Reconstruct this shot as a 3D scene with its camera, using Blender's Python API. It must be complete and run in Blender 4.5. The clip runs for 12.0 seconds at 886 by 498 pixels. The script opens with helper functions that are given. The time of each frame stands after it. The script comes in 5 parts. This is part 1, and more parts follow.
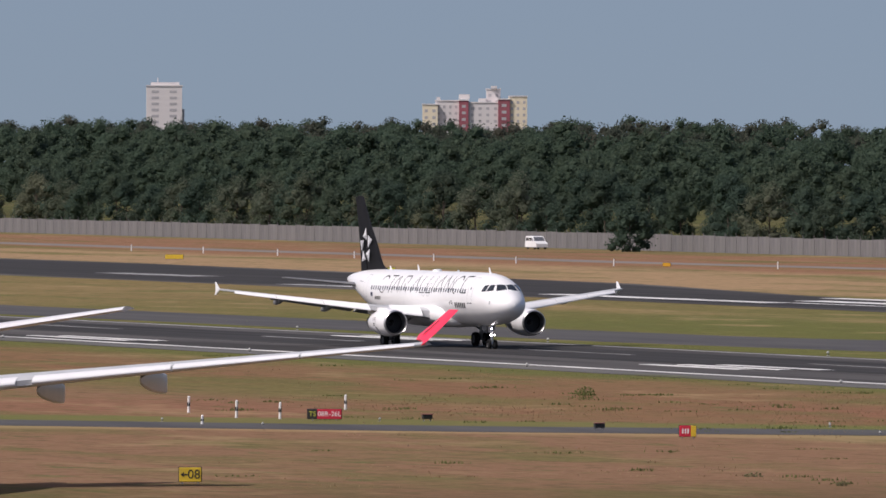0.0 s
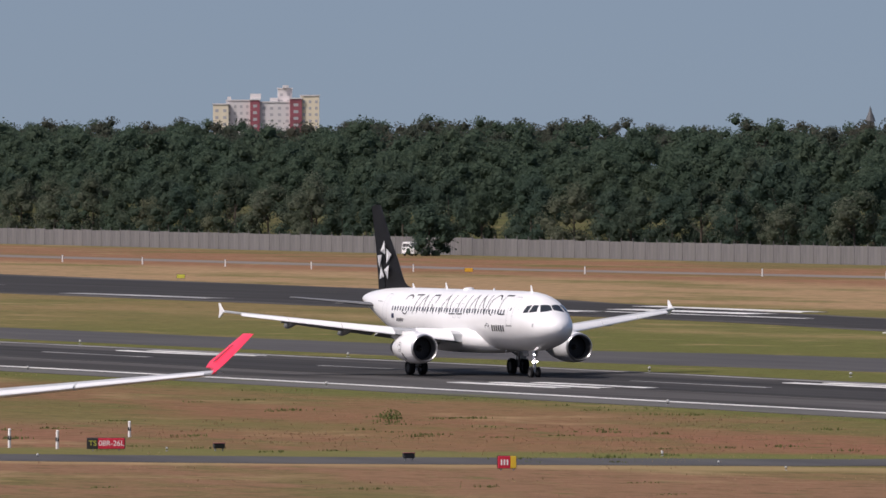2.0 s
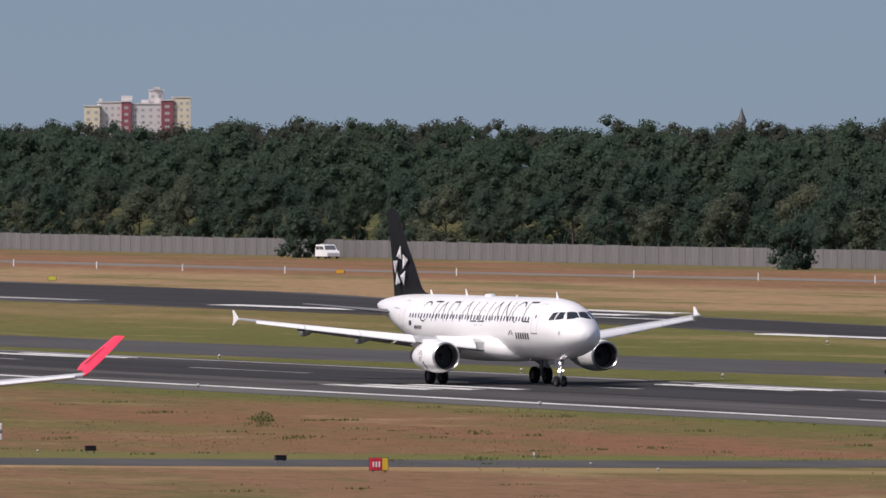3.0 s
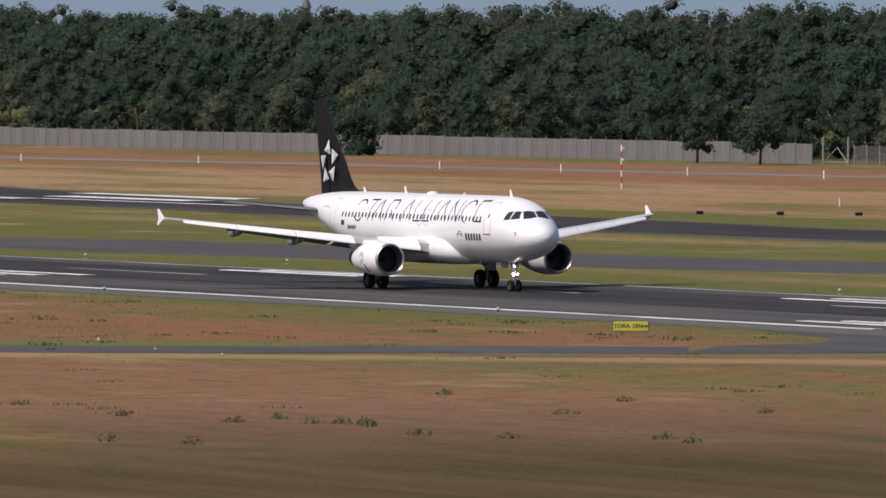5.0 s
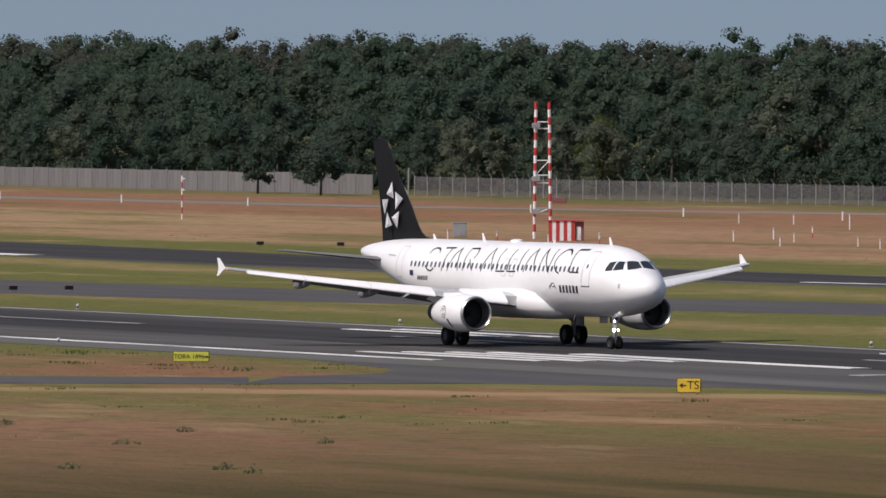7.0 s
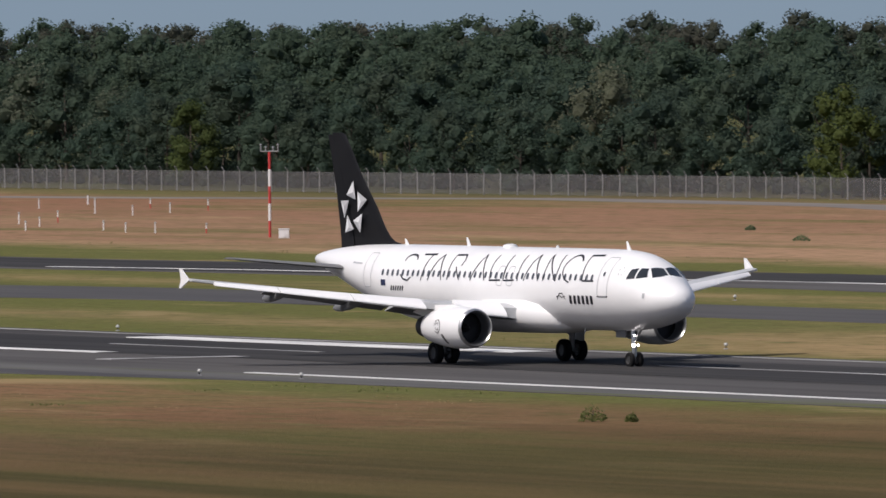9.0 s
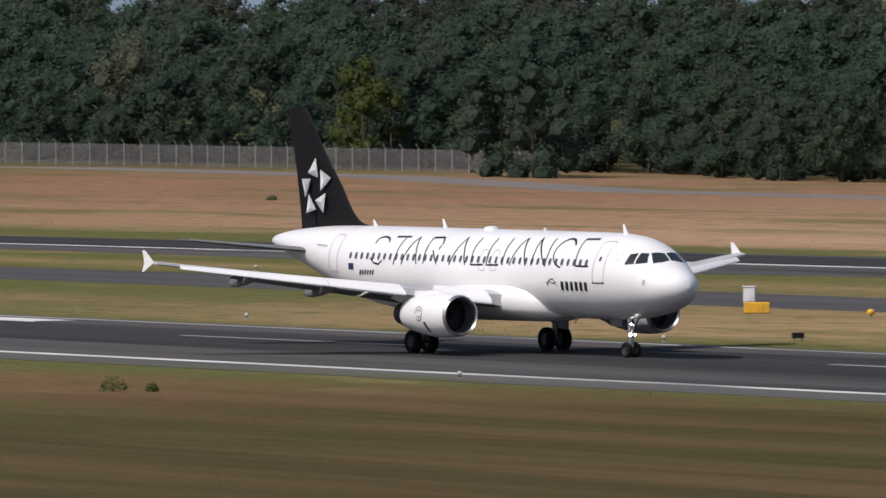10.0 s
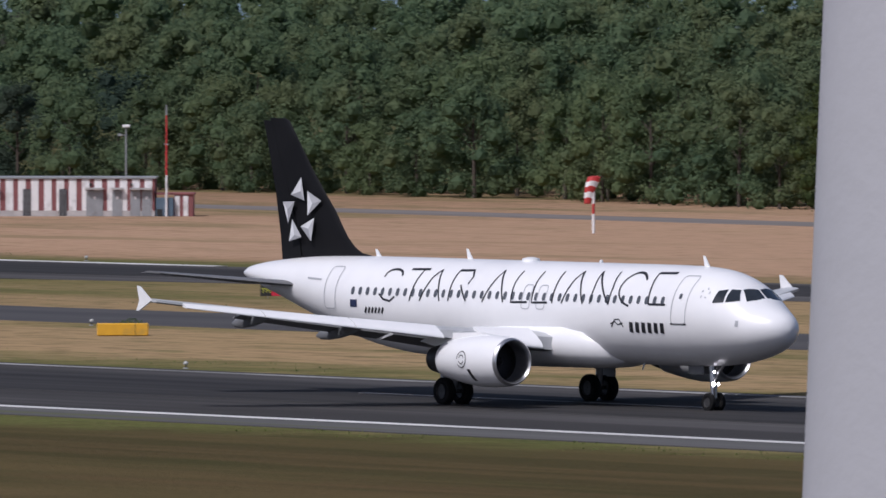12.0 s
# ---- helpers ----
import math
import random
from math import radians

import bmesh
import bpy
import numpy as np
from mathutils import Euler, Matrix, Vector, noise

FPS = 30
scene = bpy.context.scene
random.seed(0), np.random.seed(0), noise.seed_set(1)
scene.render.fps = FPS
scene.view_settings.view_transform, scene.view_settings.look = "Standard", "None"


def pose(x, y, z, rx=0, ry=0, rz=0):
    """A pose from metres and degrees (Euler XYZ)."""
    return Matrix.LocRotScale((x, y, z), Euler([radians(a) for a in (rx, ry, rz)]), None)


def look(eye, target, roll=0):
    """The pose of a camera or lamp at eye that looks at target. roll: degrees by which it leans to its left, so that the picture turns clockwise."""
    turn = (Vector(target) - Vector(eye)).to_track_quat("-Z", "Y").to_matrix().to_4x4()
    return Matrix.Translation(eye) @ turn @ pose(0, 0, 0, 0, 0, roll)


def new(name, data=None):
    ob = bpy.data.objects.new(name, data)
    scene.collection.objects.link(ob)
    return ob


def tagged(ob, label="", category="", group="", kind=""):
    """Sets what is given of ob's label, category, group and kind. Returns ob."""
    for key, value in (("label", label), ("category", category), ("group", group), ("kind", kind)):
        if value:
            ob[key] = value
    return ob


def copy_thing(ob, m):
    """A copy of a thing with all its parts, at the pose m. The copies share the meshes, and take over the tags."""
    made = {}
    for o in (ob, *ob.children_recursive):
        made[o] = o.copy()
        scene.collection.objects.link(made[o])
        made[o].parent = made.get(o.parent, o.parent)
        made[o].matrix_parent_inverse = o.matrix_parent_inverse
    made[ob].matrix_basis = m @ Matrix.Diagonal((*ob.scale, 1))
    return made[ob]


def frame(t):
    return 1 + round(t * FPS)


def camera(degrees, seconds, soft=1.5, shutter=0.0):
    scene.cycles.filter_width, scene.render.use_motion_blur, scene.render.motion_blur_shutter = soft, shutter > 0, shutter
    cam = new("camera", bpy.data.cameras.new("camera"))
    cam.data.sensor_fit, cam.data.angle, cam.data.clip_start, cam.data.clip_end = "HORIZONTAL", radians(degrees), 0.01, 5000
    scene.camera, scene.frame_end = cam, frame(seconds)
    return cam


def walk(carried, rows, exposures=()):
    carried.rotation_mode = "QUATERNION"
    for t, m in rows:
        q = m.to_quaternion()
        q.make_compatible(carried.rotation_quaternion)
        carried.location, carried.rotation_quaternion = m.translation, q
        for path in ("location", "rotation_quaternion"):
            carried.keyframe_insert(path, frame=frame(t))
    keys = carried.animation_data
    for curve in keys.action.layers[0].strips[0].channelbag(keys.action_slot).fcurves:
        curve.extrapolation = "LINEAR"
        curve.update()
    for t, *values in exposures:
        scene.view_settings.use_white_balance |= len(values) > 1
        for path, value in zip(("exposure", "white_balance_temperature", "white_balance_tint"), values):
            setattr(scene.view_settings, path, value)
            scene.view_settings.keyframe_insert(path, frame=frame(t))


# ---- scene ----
# ---- camera ----
cam = camera(4.0145, 12.0, soft=1.55, shutter=0.08)
# seconds, eye, heading west of north, tilt, lean
PATH = [
    (0.0, 63.82, -23.47, 17.39, 69.7700, -0.5624, 0.195),
    (0.5, 46.38, -17.28, 17.39, 69.5319, -0.4603, 0.336),
    (1.0, 29.00, -10.96, 17.39, 69.4500, -0.4119, 0.295),
    (1.5, 12.14, -4.65, 17.39, 69.1053, -0.4861, 0.092),
    (2.0, 0.93, -0.36, 17.39, 68.8243, -0.5631, -0.050),
    (2.5, 0.00, 0.00, 17.39, 68.5251, -0.5107, -0.062),
    (2.7, 0.00, 0.00, 17.39, 68.4151, -0.5160, -0.070),
    (4.3, 0.00, 0.00, 17.39, 67.2944, -0.7365, -0.114),
    (4.5, 0.00, 0.00, 17.39, 67.0920, -0.7473, -0.053),
    (5.0, 0.00, 0.00, 17.39, 66.2685, -1.0780, -0.007),
    (5.5, 0.00, 0.00, 17.39, 65.8956, -0.9098, 0.100),
    (6.0, 0.00, 0.00, 17.39, 65.3053, -0.8642, 0.012),
    (6.5, 0.00, 0.00, 17.39, 64.7066, -0.8694, 0.000),
    (7.0, 0.00, 0.00, 17.39, 64.2758, -0.9387, 0.072),
    (7.5, 0.00, 0.00, 17.39, 63.6298, -0.8258, -0.141),
    (7.7, 0.00, 0.00, 17.39, 63.2762, -0.8444, -0.230),
    (9.3, 0.00, 0.00, 17.39, 60.2478, -1.0563, -0.234),
    (9.5, 0.00, 0.00, 17.39, 59.8213, -1.0811, -0.086),
    (10.0, 0.00, 0.00, 17.39, 58.6868, -1.1669, -0.076),
    (10.5, 0.00, 0.00, 17.39, 57.4464, -1.1933, -0.042),
    (11.0, 0.00, 0.00, 17.39, 55.7953, -1.1465, -0.056),
    (11.5, 0.00, 0.00, 17.39, 54.6088, -1.1723, -0.007),
    (12.0, 0.00, 0.00, 17.39, 53.0637, -1.1949, 0.030),
]
# the clip's camera drifts a little cooler and darker while it follows the airliner
EXPOSURES = ((0.0, 0.1, 6450, 18), (6.5, 0.0, 6450, 16), (9.5, -0.05, 6350, 14), (11.0, -0.25, 6150, 15), (11.5, -0.36, 6000, 17), (12.0, -0.32, 5850, 17))
RUN_MID = 318.8
# the airliner's take-off run: seconds, its nose along the runway
ROLL = [
    (0.0, -848.82),
    (0.5, -837.63),
    (1.0, -825.87),
    (1.5, -813.52),
    (2.0, -800.56),
    (2.5, -786.97),
    (2.7, -781.36),
    (4.3, -732.63),
    (4.5, -726.09),
    (5.0, -709.25),
    (5.5, -691.71),
    (6.0, -673.34),
    (6.5, -654.26),
    (7.0, -634.51),
    (7.5, -614.05),
    (7.7, -605.68),
    (9.3, -534.5),
    (9.5, -526.15),
    (10.0, -502.23),
    (10.5, -477.67),
    (11.0, -452.32),
    (11.5, -426.59),
    (12.0, -400.53),
]

walk(cam, [(t, pose(x, y, z, 90 + tilt, 0, west) @ pose(0, 0, 0, 0, 0, lean)) for t, x, y, z, west, tilt, lean in PATH],
     exposures=EXPOSURES)

# ---- light ----
SUN_HEIGHT, SUN_SIDE = 52.0, 172.0          # degrees above the horizon, and clockwise from north (+y)
world = bpy.data.worlds.new("sky")
scene.world = world
world.use_nodes = True
wt = world.node_tree
sky = wt.nodes.new("ShaderNodeTexSky")
sky.sky_type, sky.sun_disc = "NISHITA", False
sky.sun_elevation, sky.sun_rotation = radians(SUN_HEIGHT), radians(SUN_SIDE)
sky.air_density, sky.dust_density, sky.ozone_density, sky.altitude = 1.0, 3.4, 1.0, 40
lift = wt.nodes.new("ShaderNodeVectorMath")       # the haze low over the horizon has the tone of the sky above it
lift.inputs[1].default_value = (0, 0, 0.14)
wt.links.new(wt.nodes.new("ShaderNodeTexCoord").outputs["Generated"], lift.inputs[0])
wt.links.new(lift.outputs[0], sky.inputs[0])
wt.links.new(sky.outputs[0], wt.nodes["Background"].inputs[0])
wt.nodes["Background"].inputs[1].default_value = 0.095
sun_data = bpy.data.lights.new("sun", "SUN")
sun_data.energy, sun_data.angle, sun_data.color = 3.6, radians(0.55), (1.0, 0.95, 0.87)
sun = new("sun", sun_data)
sx, sy = math.sin(radians(SUN_SIDE)) * math.cos(radians(SUN_HEIGHT)), math.cos(radians(SUN_SIDE)) * math.cos(radians(SUN_HEIGHT))
sun.matrix_world = look((sx * 100, sy * 100, math.sin(radians(SUN_HEIGHT)) * 100), (0, 0, 0))


# ---- materials ----
def lin(c):
    return tuple(((v + 0.055) / 1.055) ** 2.4 if v > 0.04 else v / 12.92 for v in c)


def material(name, base, rough=0.6, metal=0.0, other=None, scale=3.0, mix=0.5, bump=0.0, bump_scale=20.0, coat=0.0,
             stretch=(1, 1, 1), per_object=0.0, emit=0.0, detail=4.0, wear=None, wear_scale=0.3, wear_at=(0.55, 0.75), spec=0.5):
    """A surface with variation at two scales: a second colour by noise, wear by a wider noise, and fine relief."""
    m = bpy.data.materials.new(name)
    m.use_nodes = True
    nt = m.node_tree
    b = nt.nodes["Principled BSDF"]
    b.inputs["Roughness"].default_value, b.inputs["Metallic"].default_value = rough, metal
    b.inputs["Coat Weight"].default_value, b.inputs["Specular IOR Level"].default_value = coat, spec
    co = nt.nodes.new("ShaderNodeTexCoord")
    mp = nt.nodes.new("ShaderNodeMapping")
    mp.inputs["Scale"].default_value = stretch
    nt.links.new(co.outputs["Object"], mp.inputs[0])
    colour = None
    rgb = nt.nodes.new("ShaderNodeRGB")
    rgb.outputs[0].default_value = (*base, 1)
    colour = rgb.outputs[0]

    def blend(colour, second, sc, lo, hi, amount, det):
        tex = nt.nodes.new("ShaderNodeTexNoise")
        tex.inputs["Scale"].default_value, tex.inputs["Detail"].default_value = sc, det
        nt.links.new(mp.outputs[0], tex.inputs["Vector"])
        ramp = nt.nodes.new("ShaderNodeMapRange")
        ramp.inputs[1].default_value, ramp.inputs[2].default_value, ramp.inputs[4].default_value = lo, hi, amount
        nt.links.new(tex.outputs["Fac"], ramp.inputs[0])
        mx = nt.nodes.new("ShaderNodeMix")
        mx.data_type = "RGBA"
        nt.links.new(ramp.outputs[0], mx.inputs[0])
        nt.links.new(colour, mx.inputs[6])
        mx.inputs[7].default_value = (*second, 1)
        return mx.outputs[2]
    if other:
        colour = blend(colour, other, scale, 0.5 - mix / 2, 0.5 + mix / 2, 1.0, detail)
    if wear:
        colour = blend(colour, wear, wear_scale, *wear_at, 1.0, 3.0)
    if per_object:
        info = nt.nodes.new("ShaderNodeObjectInfo")
        r = nt.nodes.new("ShaderNodeMapRange")
        r.inputs[3].default_value, r.inputs[4].default_value = 1 - per_object, 1 + per_object
        nt.links.new(info.outputs["Random"], r.inputs[0])
        hs = nt.nodes.new("ShaderNodeHueSaturation")
        nt.links.new(r.outputs[0], hs.inputs["Value"])
        h2 = nt.nodes.new("ShaderNodeMapRange")
        h2.inputs[3].default_value, h2.inputs[4].default_value = 0.5 + per_object * 0.09, 0.5 - per_object * 0.05
        nt.links.new(info.outputs["Random"], h2.inputs[0])
        nt.links.new(h2.outputs[0], hs.inputs["Hue"])
        nt.links.new(colour, hs.inputs["Color"])
        colour = hs.outputs[0]
    nt.links.new(colour, b.inputs["Base Color"])
    if bump:
        tex = nt.nodes.new("ShaderNodeTexNoise")
        tex.inputs["Scale"].default_value, tex.inputs["Detail"].default_value = bump_scale, 5
        nt.links.new(mp.outputs[0], tex.inputs["Vector"])
        bp = nt.nodes.new("ShaderNodeBump")
        bp.inputs["Strength"].default_value, bp.inputs["Distance"].default_value = bump, 1.0 / bump_scale
        nt.links.new(tex.outputs["Fac"], bp.inputs["Height"])
        nt.links.new(bp.outputs[0], b.inputs["Normal"])
    if emit:
        nt.links.new(colour, b.inputs["Emission Color"])
        b.inputs["Emission Strength"].default_value = emit
    return m

# ---- mesh helpers ----
def mesh_of(name, verts, faces, mat, smooth=False):
    me = bpy.data.meshes.new(name)
    me.from_pydata([tuple(v) for v in verts], [], faces)
    for m in (mat if isinstance(mat, (list, tuple)) else [mat]):
        me.materials.append(m)
    if smooth:
        me.polygons.foreach_set("use_smooth", [True] * len(me.polygons))
    me.update()
    return me


def part(name, bm, mat, parent, label="", smooth=False, sharp=35):
    """Links a bmesh, or a mesh, as one object under a thing."""
    if isinstance(bm, bmesh.types.BMesh):
        bmesh.ops.recalc_face_normals(bm, faces=bm.faces)
        me = bpy.data.meshes.new(name)
        bm.to_mesh(me)
        bm.free()
        me.materials.append(mat)
        if smooth:
            me.polygons.foreach_set("use_smooth", [True] * len(me.polygons))
            me.set_sharp_from_angle(angle=radians(sharp))
    else:
        me = bm
    ob = new(name, me)
    ob.parent = parent
    if label:
        tagged(ob, label)
    return ob


def thing(name, at, label, category, group="", kind="", turn=0.0):
    ob = new(name)
    ob.matrix_basis = pose(*at, 0, 0, turn)
    return tagged(ob, label, category, group, kind)


def box(bm, x0, x1, y0, y1, z0, z1, m=None, bevel=0.0):
    made = bmesh.ops.create_cube(bm, size=1.0)["verts"]
    for v in made:
        v.co = Vector(((x0 + x1) / 2 + v.co.x * (x1 - x0), (y0 + y1) / 2 + v.co.y * (y1 - y0), (z0 + z1) / 2 + v.co.z * (z1 - z0)))
        if m:
            v.co = m @ v.co
    if bevel:
        edges = {e for v in made for e in v.link_edges}
        bmesh.ops.bevel(bm, geom=list(edges), offset=bevel, segments=1, affect="EDGES")
    return bm


def boxed(*a, **k):
    return box(bmesh.new(), *a, **k)


def tube(bm, p, q, r0, r1=None, n=10, caps=True):
    """A round bar from p to q."""
    p, q = Vector(p), Vector(q)
    r1 = r0 if r1 is None else r1
    turn = (q - p).to_track_quat("Z", "Y").to_matrix()
    rings = []
    for c, r in ((p, r0), (q, r1)):
        rings.append([bm.verts.new(c + turn @ Vector((r * math.cos(6.28318 * i / n), r * math.sin(6.28318 * i / n), 0))) for i in range(n)])
    for i in range(n):
        bm.faces.new((rings[0][i], rings[0][(i + 1) % n], rings[1][(i + 1) % n], rings[1][i]))
    if caps:
        bm.faces.new(rings[0][::-1]), bm.faces.new(rings[1])
    return bm


def tubed(*a, **k):
    return tube(bmesh.new(), *a, **k)


def loft(rings, closed=True, caps=True, bm=None):
    """A skin over rings of points, all of one length."""
    bm = bm or bmesh.new()
    made = [[bm.verts.new(p) for p in ring] for ring in rings]
    n = len(made[0])
    for a, b in zip(made, made[1:]):
        for i in range(n if closed else n - 1):
            bm.faces.new((a[i], a[(i + 1) % n], b[(i + 1) % n], b[i]))
    if caps and closed:
        bm.faces.new(made[0][::-1]), bm.faces.new(made[-1])
    return bm


def turned(profile, n=28, axis="x", bm=None, caps=False):
    """A body of revolution: profile of (along, radius)."""
    rings = []
    for a, r in profile:
        ring = []
        for i in range(n):
            c, s = r * math.cos(2 * math.pi * i / n), r * math.sin(2 * math.pi * i / n)
            ring.append((a, c, s) if axis == "x" else (c, a, s) if axis == "y" else (c, s, a))
        rings.append(ring)
    return loft(rings, caps=caps, bm=bm)


def moved(bm, x=0, y=0, z=0):
    bmesh.ops.translate(bm, verts=bm.verts, vec=(x, y, z))
    return bm


# ---- the ground ----
def ground_material():
    """Dry summer grass in bands along the runways, broken by patches of sorrel and fresher green."""
    m = bpy.data.materials.new("airfield_grass")
    m.use_nodes = True
    nt = m.node_tree
    b = nt.nodes["Principled BSDF"]
    b.inputs["Roughness"].default_value = 0.95
    b.inputs["Specular IOR Level"].default_value = 0.02
    co = nt.nodes.new("ShaderNodeTexCoord")

    def noise_at(scale, detail, stretch):
        mp = nt.nodes.new("ShaderNodeMapping")
        mp.inputs["Scale"].default_value = stretch
        nt.links.new(co.outputs["Object"], mp.inputs[0])
        t = nt.nodes.new("ShaderNodeTexNoise")
        t.inputs["Scale"].default_value, t.inputs["Detail"].default_value, t.inputs["Roughness"].default_value = scale, detail, 0.62
        nt.links.new(mp.outputs[0], t.inputs["Vector"])
        return t.outputs["Fac"]

    def maths(kind, a, c):
        n = nt.nodes.new("ShaderNodeMath")
        n.operation = kind
        for i, v in enumerate((a, c)):
            if isinstance(v, (int, float)):
                n.inputs[i].default_value = v
            else:
                nt.links.new(v, n.inputs[i])
        return n.outputs[0]

    def ranged(v, lo, hi, top=1.0):
        n = nt.nodes.new("ShaderNodeMapRange")
        n.inputs[1].default_value, n.inputs[2].default_value, n.inputs[4].default_value = lo, hi, top
        nt.links.new(v, n.inputs[0])
        return n.outputs[0]

    def mixed(fac, a, c):
        n = nt.nodes.new("ShaderNodeMix")
        n.data_type = "RGBA"
        nt.links.new(fac, n.inputs[0])
        for i, v in ((6, a), (7, c)):
            if isinstance(v, tuple):
                n.inputs[i].default_value = (*v, 1)
            else:
                nt.links.new(v, n.inputs[i])
        return n.outputs[2]
    xyz = nt.nodes.new("ShaderNodeSeparateXYZ")
    nt.links.new(co.outputs["Object"], xyz.inputs[0])
    wander = maths("MULTIPLY", maths("SUBTRACT", noise_at(0.02, 5, (1, 1, 1)), 0.5), 26.0)
    fine = maths("MULTIPLY", maths("SUBTRACT", noise_at(0.25, 4, (1, 1, 1)), 0.5), 9.0)
    y = maths("ADD", maths("ADD", xyz.outputs[1], wander), fine)
    ramp = nt.nodes.new("ShaderNodeValToRGB")
    nt.links.new(ranged(y, 150.0, 700.0), ramp.inputs[0])
    brown, green, straw, red = (0.196, 0.113, 0.070), (0.105, 0.112, 0.036), (0.297, 0.200, 0.116), (0.225, 0.118, 0.074)
    bands = ((150, brown), (238, brown), (252, (0.13, 0.115, 0.045)), (262, (0.19, 0.10, 0.06)), (280, (0.18, 0.11, 0.06)),
             (290, green), (345, green), (352, (0.2, 0.155, 0.075)), (362, green), (396, green), (404, (0.22, 0.17, 0.08)),
             (412, green), (456, green), (468, straw), (525, straw), (540, red), (594, red), (604, (0.155, 0.125, 0.058)), (640, (0.06, 0.065, 0.028)))
    while len(ramp.color_ramp.elements) < len(bands):
        ramp.color_ramp.elements.new(0.5)
    for e, (at, c) in zip(ramp.color_ramp.elements, bands):
        e.position, e.color = (at - 150.0) / 550.0, (*c, 1)
    # east of the aerials the far grass turns to sorrel and bare soil
    east = maths("MULTIPLY", ranged(xyz.outputs[0], -1120.0, -990.0), maths("MULTIPLY", ranged(y, 462.0, 476.0), ranged(y, 655.0, 635.0)))
    near_shade = maths("MULTIPLY", ranged(xyz.outputs[0], -520.0, -440.0), ranged(y, 293.0, 287.0))
    colour = mixed(maths("MULTIPLY", east, 0.85), ramp.outputs[0], (0.262, 0.150, 0.096))
    # brightness lost to the lower exposure is put back into the far grass
    farther = maths("MULTIPLY", ranged(xyz.outputs[0], -910.0, -800.0), maths("MULTIPLY", ranged(y, 462.0, 480.0), ranged(y, 665.0, 645.0)))
    colour = mixed(maths("MULTIPLY", farther, 0.8), colour, (0.355, 0.228, 0.142))
    west = maths("MULTIPLY", ranged(xyz.outputs[0], -980.0, -1130.0), maths("MULTIPLY", ranged(y, 334.0, 346.0), ranged(y, 470.0, 440.0)))
    colour = mixed(maths("MULTIPLY", west, 0.62), colour, (0.225, 0.150, 0.080))
    dry = maths("MULTIPLY", ranged(xyz.outputs[0], -650.0, -560.0), maths("MULTIPLY", ranged(y, 334.0, 343.0), ranged(y, 470.0, 450.0)))
    colour = mixed(maths("MULTIPLY", dry, 0.72), colour, (0.275, 0.188, 0.102))
    # dry straw, its colour raised further against the same exposure drop
    bright_straw = maths("MULTIPLY", ranged(xyz.outputs[0], -610.0, -520.0), maths("MULTIPLY", ranged(y, 334.0, 343.0), ranged(y, 470.0, 450.0)))
    colour = mixed(maths("MULTIPLY", bright_straw, 0.6), colour, (0.40, 0.275, 0.150))
    # bare soil, with that extra brightness put into its colour too
    bare = maths("MULTIPLY", ranged(xyz.outputs[0], -800.0, -720.0), maths("MULTIPLY", ranged(y, 462.0, 480.0), ranged(y, 665.0, 645.0)))
    colour = mixed(maths("MULTIPLY", bare, 0.6), colour, (0.46, 0.30, 0.195))
    # beside the near taxiway: mown straw on one side, a green verge and then red sorrel on the other
    aside = maths("ADD", maths("SUBTRACT", maths("MULTIPLY", maths("ADD", xyz.outputs[0], 700.0), 0.728), maths("MULTIPLY", maths("SUBTRACT", xyz.outputs[1], 139.0), 0.686)),
                  maths("MULTIPLY", maths("SUBTRACT", noise_at(0.12, 5, (1, 1, 1)), 0.5), 9.0))
    lower = ranged(xyz.outputs[1], 291.0, 286.0)

    def verge(lo0, lo1, hi1, hi0, amount):
        return maths("MULTIPLY", maths("MULTIPLY", maths("MULTIPLY", ranged(aside, lo0, lo1), ranged(aside, hi0, hi1)), lower), amount)
    colour = mixed(verge(-70.0, -50.0, -22.0, -17.0, 0.55), colour, (0.215, 0.098, 0.066))
    colour = mixed(ranged(noise_at(0.055, 7, (0.3, 1, 1)), 0.505, 0.62, 0.72), colour, (0.104, 0.110, 0.038))
    colour = mixed(ranged(noise_at(0.33, 5, (0.4, 1, 1)), 0.57, 0.70, 0.75), colour, (0.074, 0.098, 0.032))
    colour = mixed(ranged(noise_at(0.09, 6, (0.5, 1, 1)), 0.56, 0.7, 0.6), colour, (0.33, 0.235, 0.13))
    colour = mixed(ranged(noise_at(0.6, 7, (0.7, 1, 1)), 0.47, 0.72, 0.66), colour, (0.062, 0.056, 0.024))
    colour = mixed(ranged(noise_at(2.5, 3, (1, 1, 1)), 0.5, 0.8, 0.45), colour, (0.30, 0.225, 0.13))
    colour = mixed(maths("MULTIPLY", bare, 0.45), colour, (0.40, 0.262, 0.170))
    colour = mixed(verge(-19.0, -15.0, -3.0, 0.0, 0.7), colour, (0.118, 0.135, 0.044))
    colour = mixed(verge(4.0, 6.0, 10.0, 14.0, 0.6), colour, (0.31, 0.225, 0.12))
    # east of the taxiway, cloud shade painted as darker olive, streaked along the runway
    streak = mixed(ranged(noise_at(0.12, 4, (0.06, 1, 1)), 0.42, 0.6), (0.046, 0.044, 0.018), (0.090, 0.067, 0.031))
    colour = mixed(maths("MULTIPLY", near_shade, 0.85), colour, streak)
    nt.links.new(colour, b.inputs["Base Color"])
    bp = nt.nodes.new("ShaderNodeBump")
    bp.inputs["Strength"].default_value, bp.inputs["Distance"].default_value = 0.5, 0.3
    nt.links.new(noise_at(2.0, 5, (1, 1, 1)), bp.inputs["Height"])
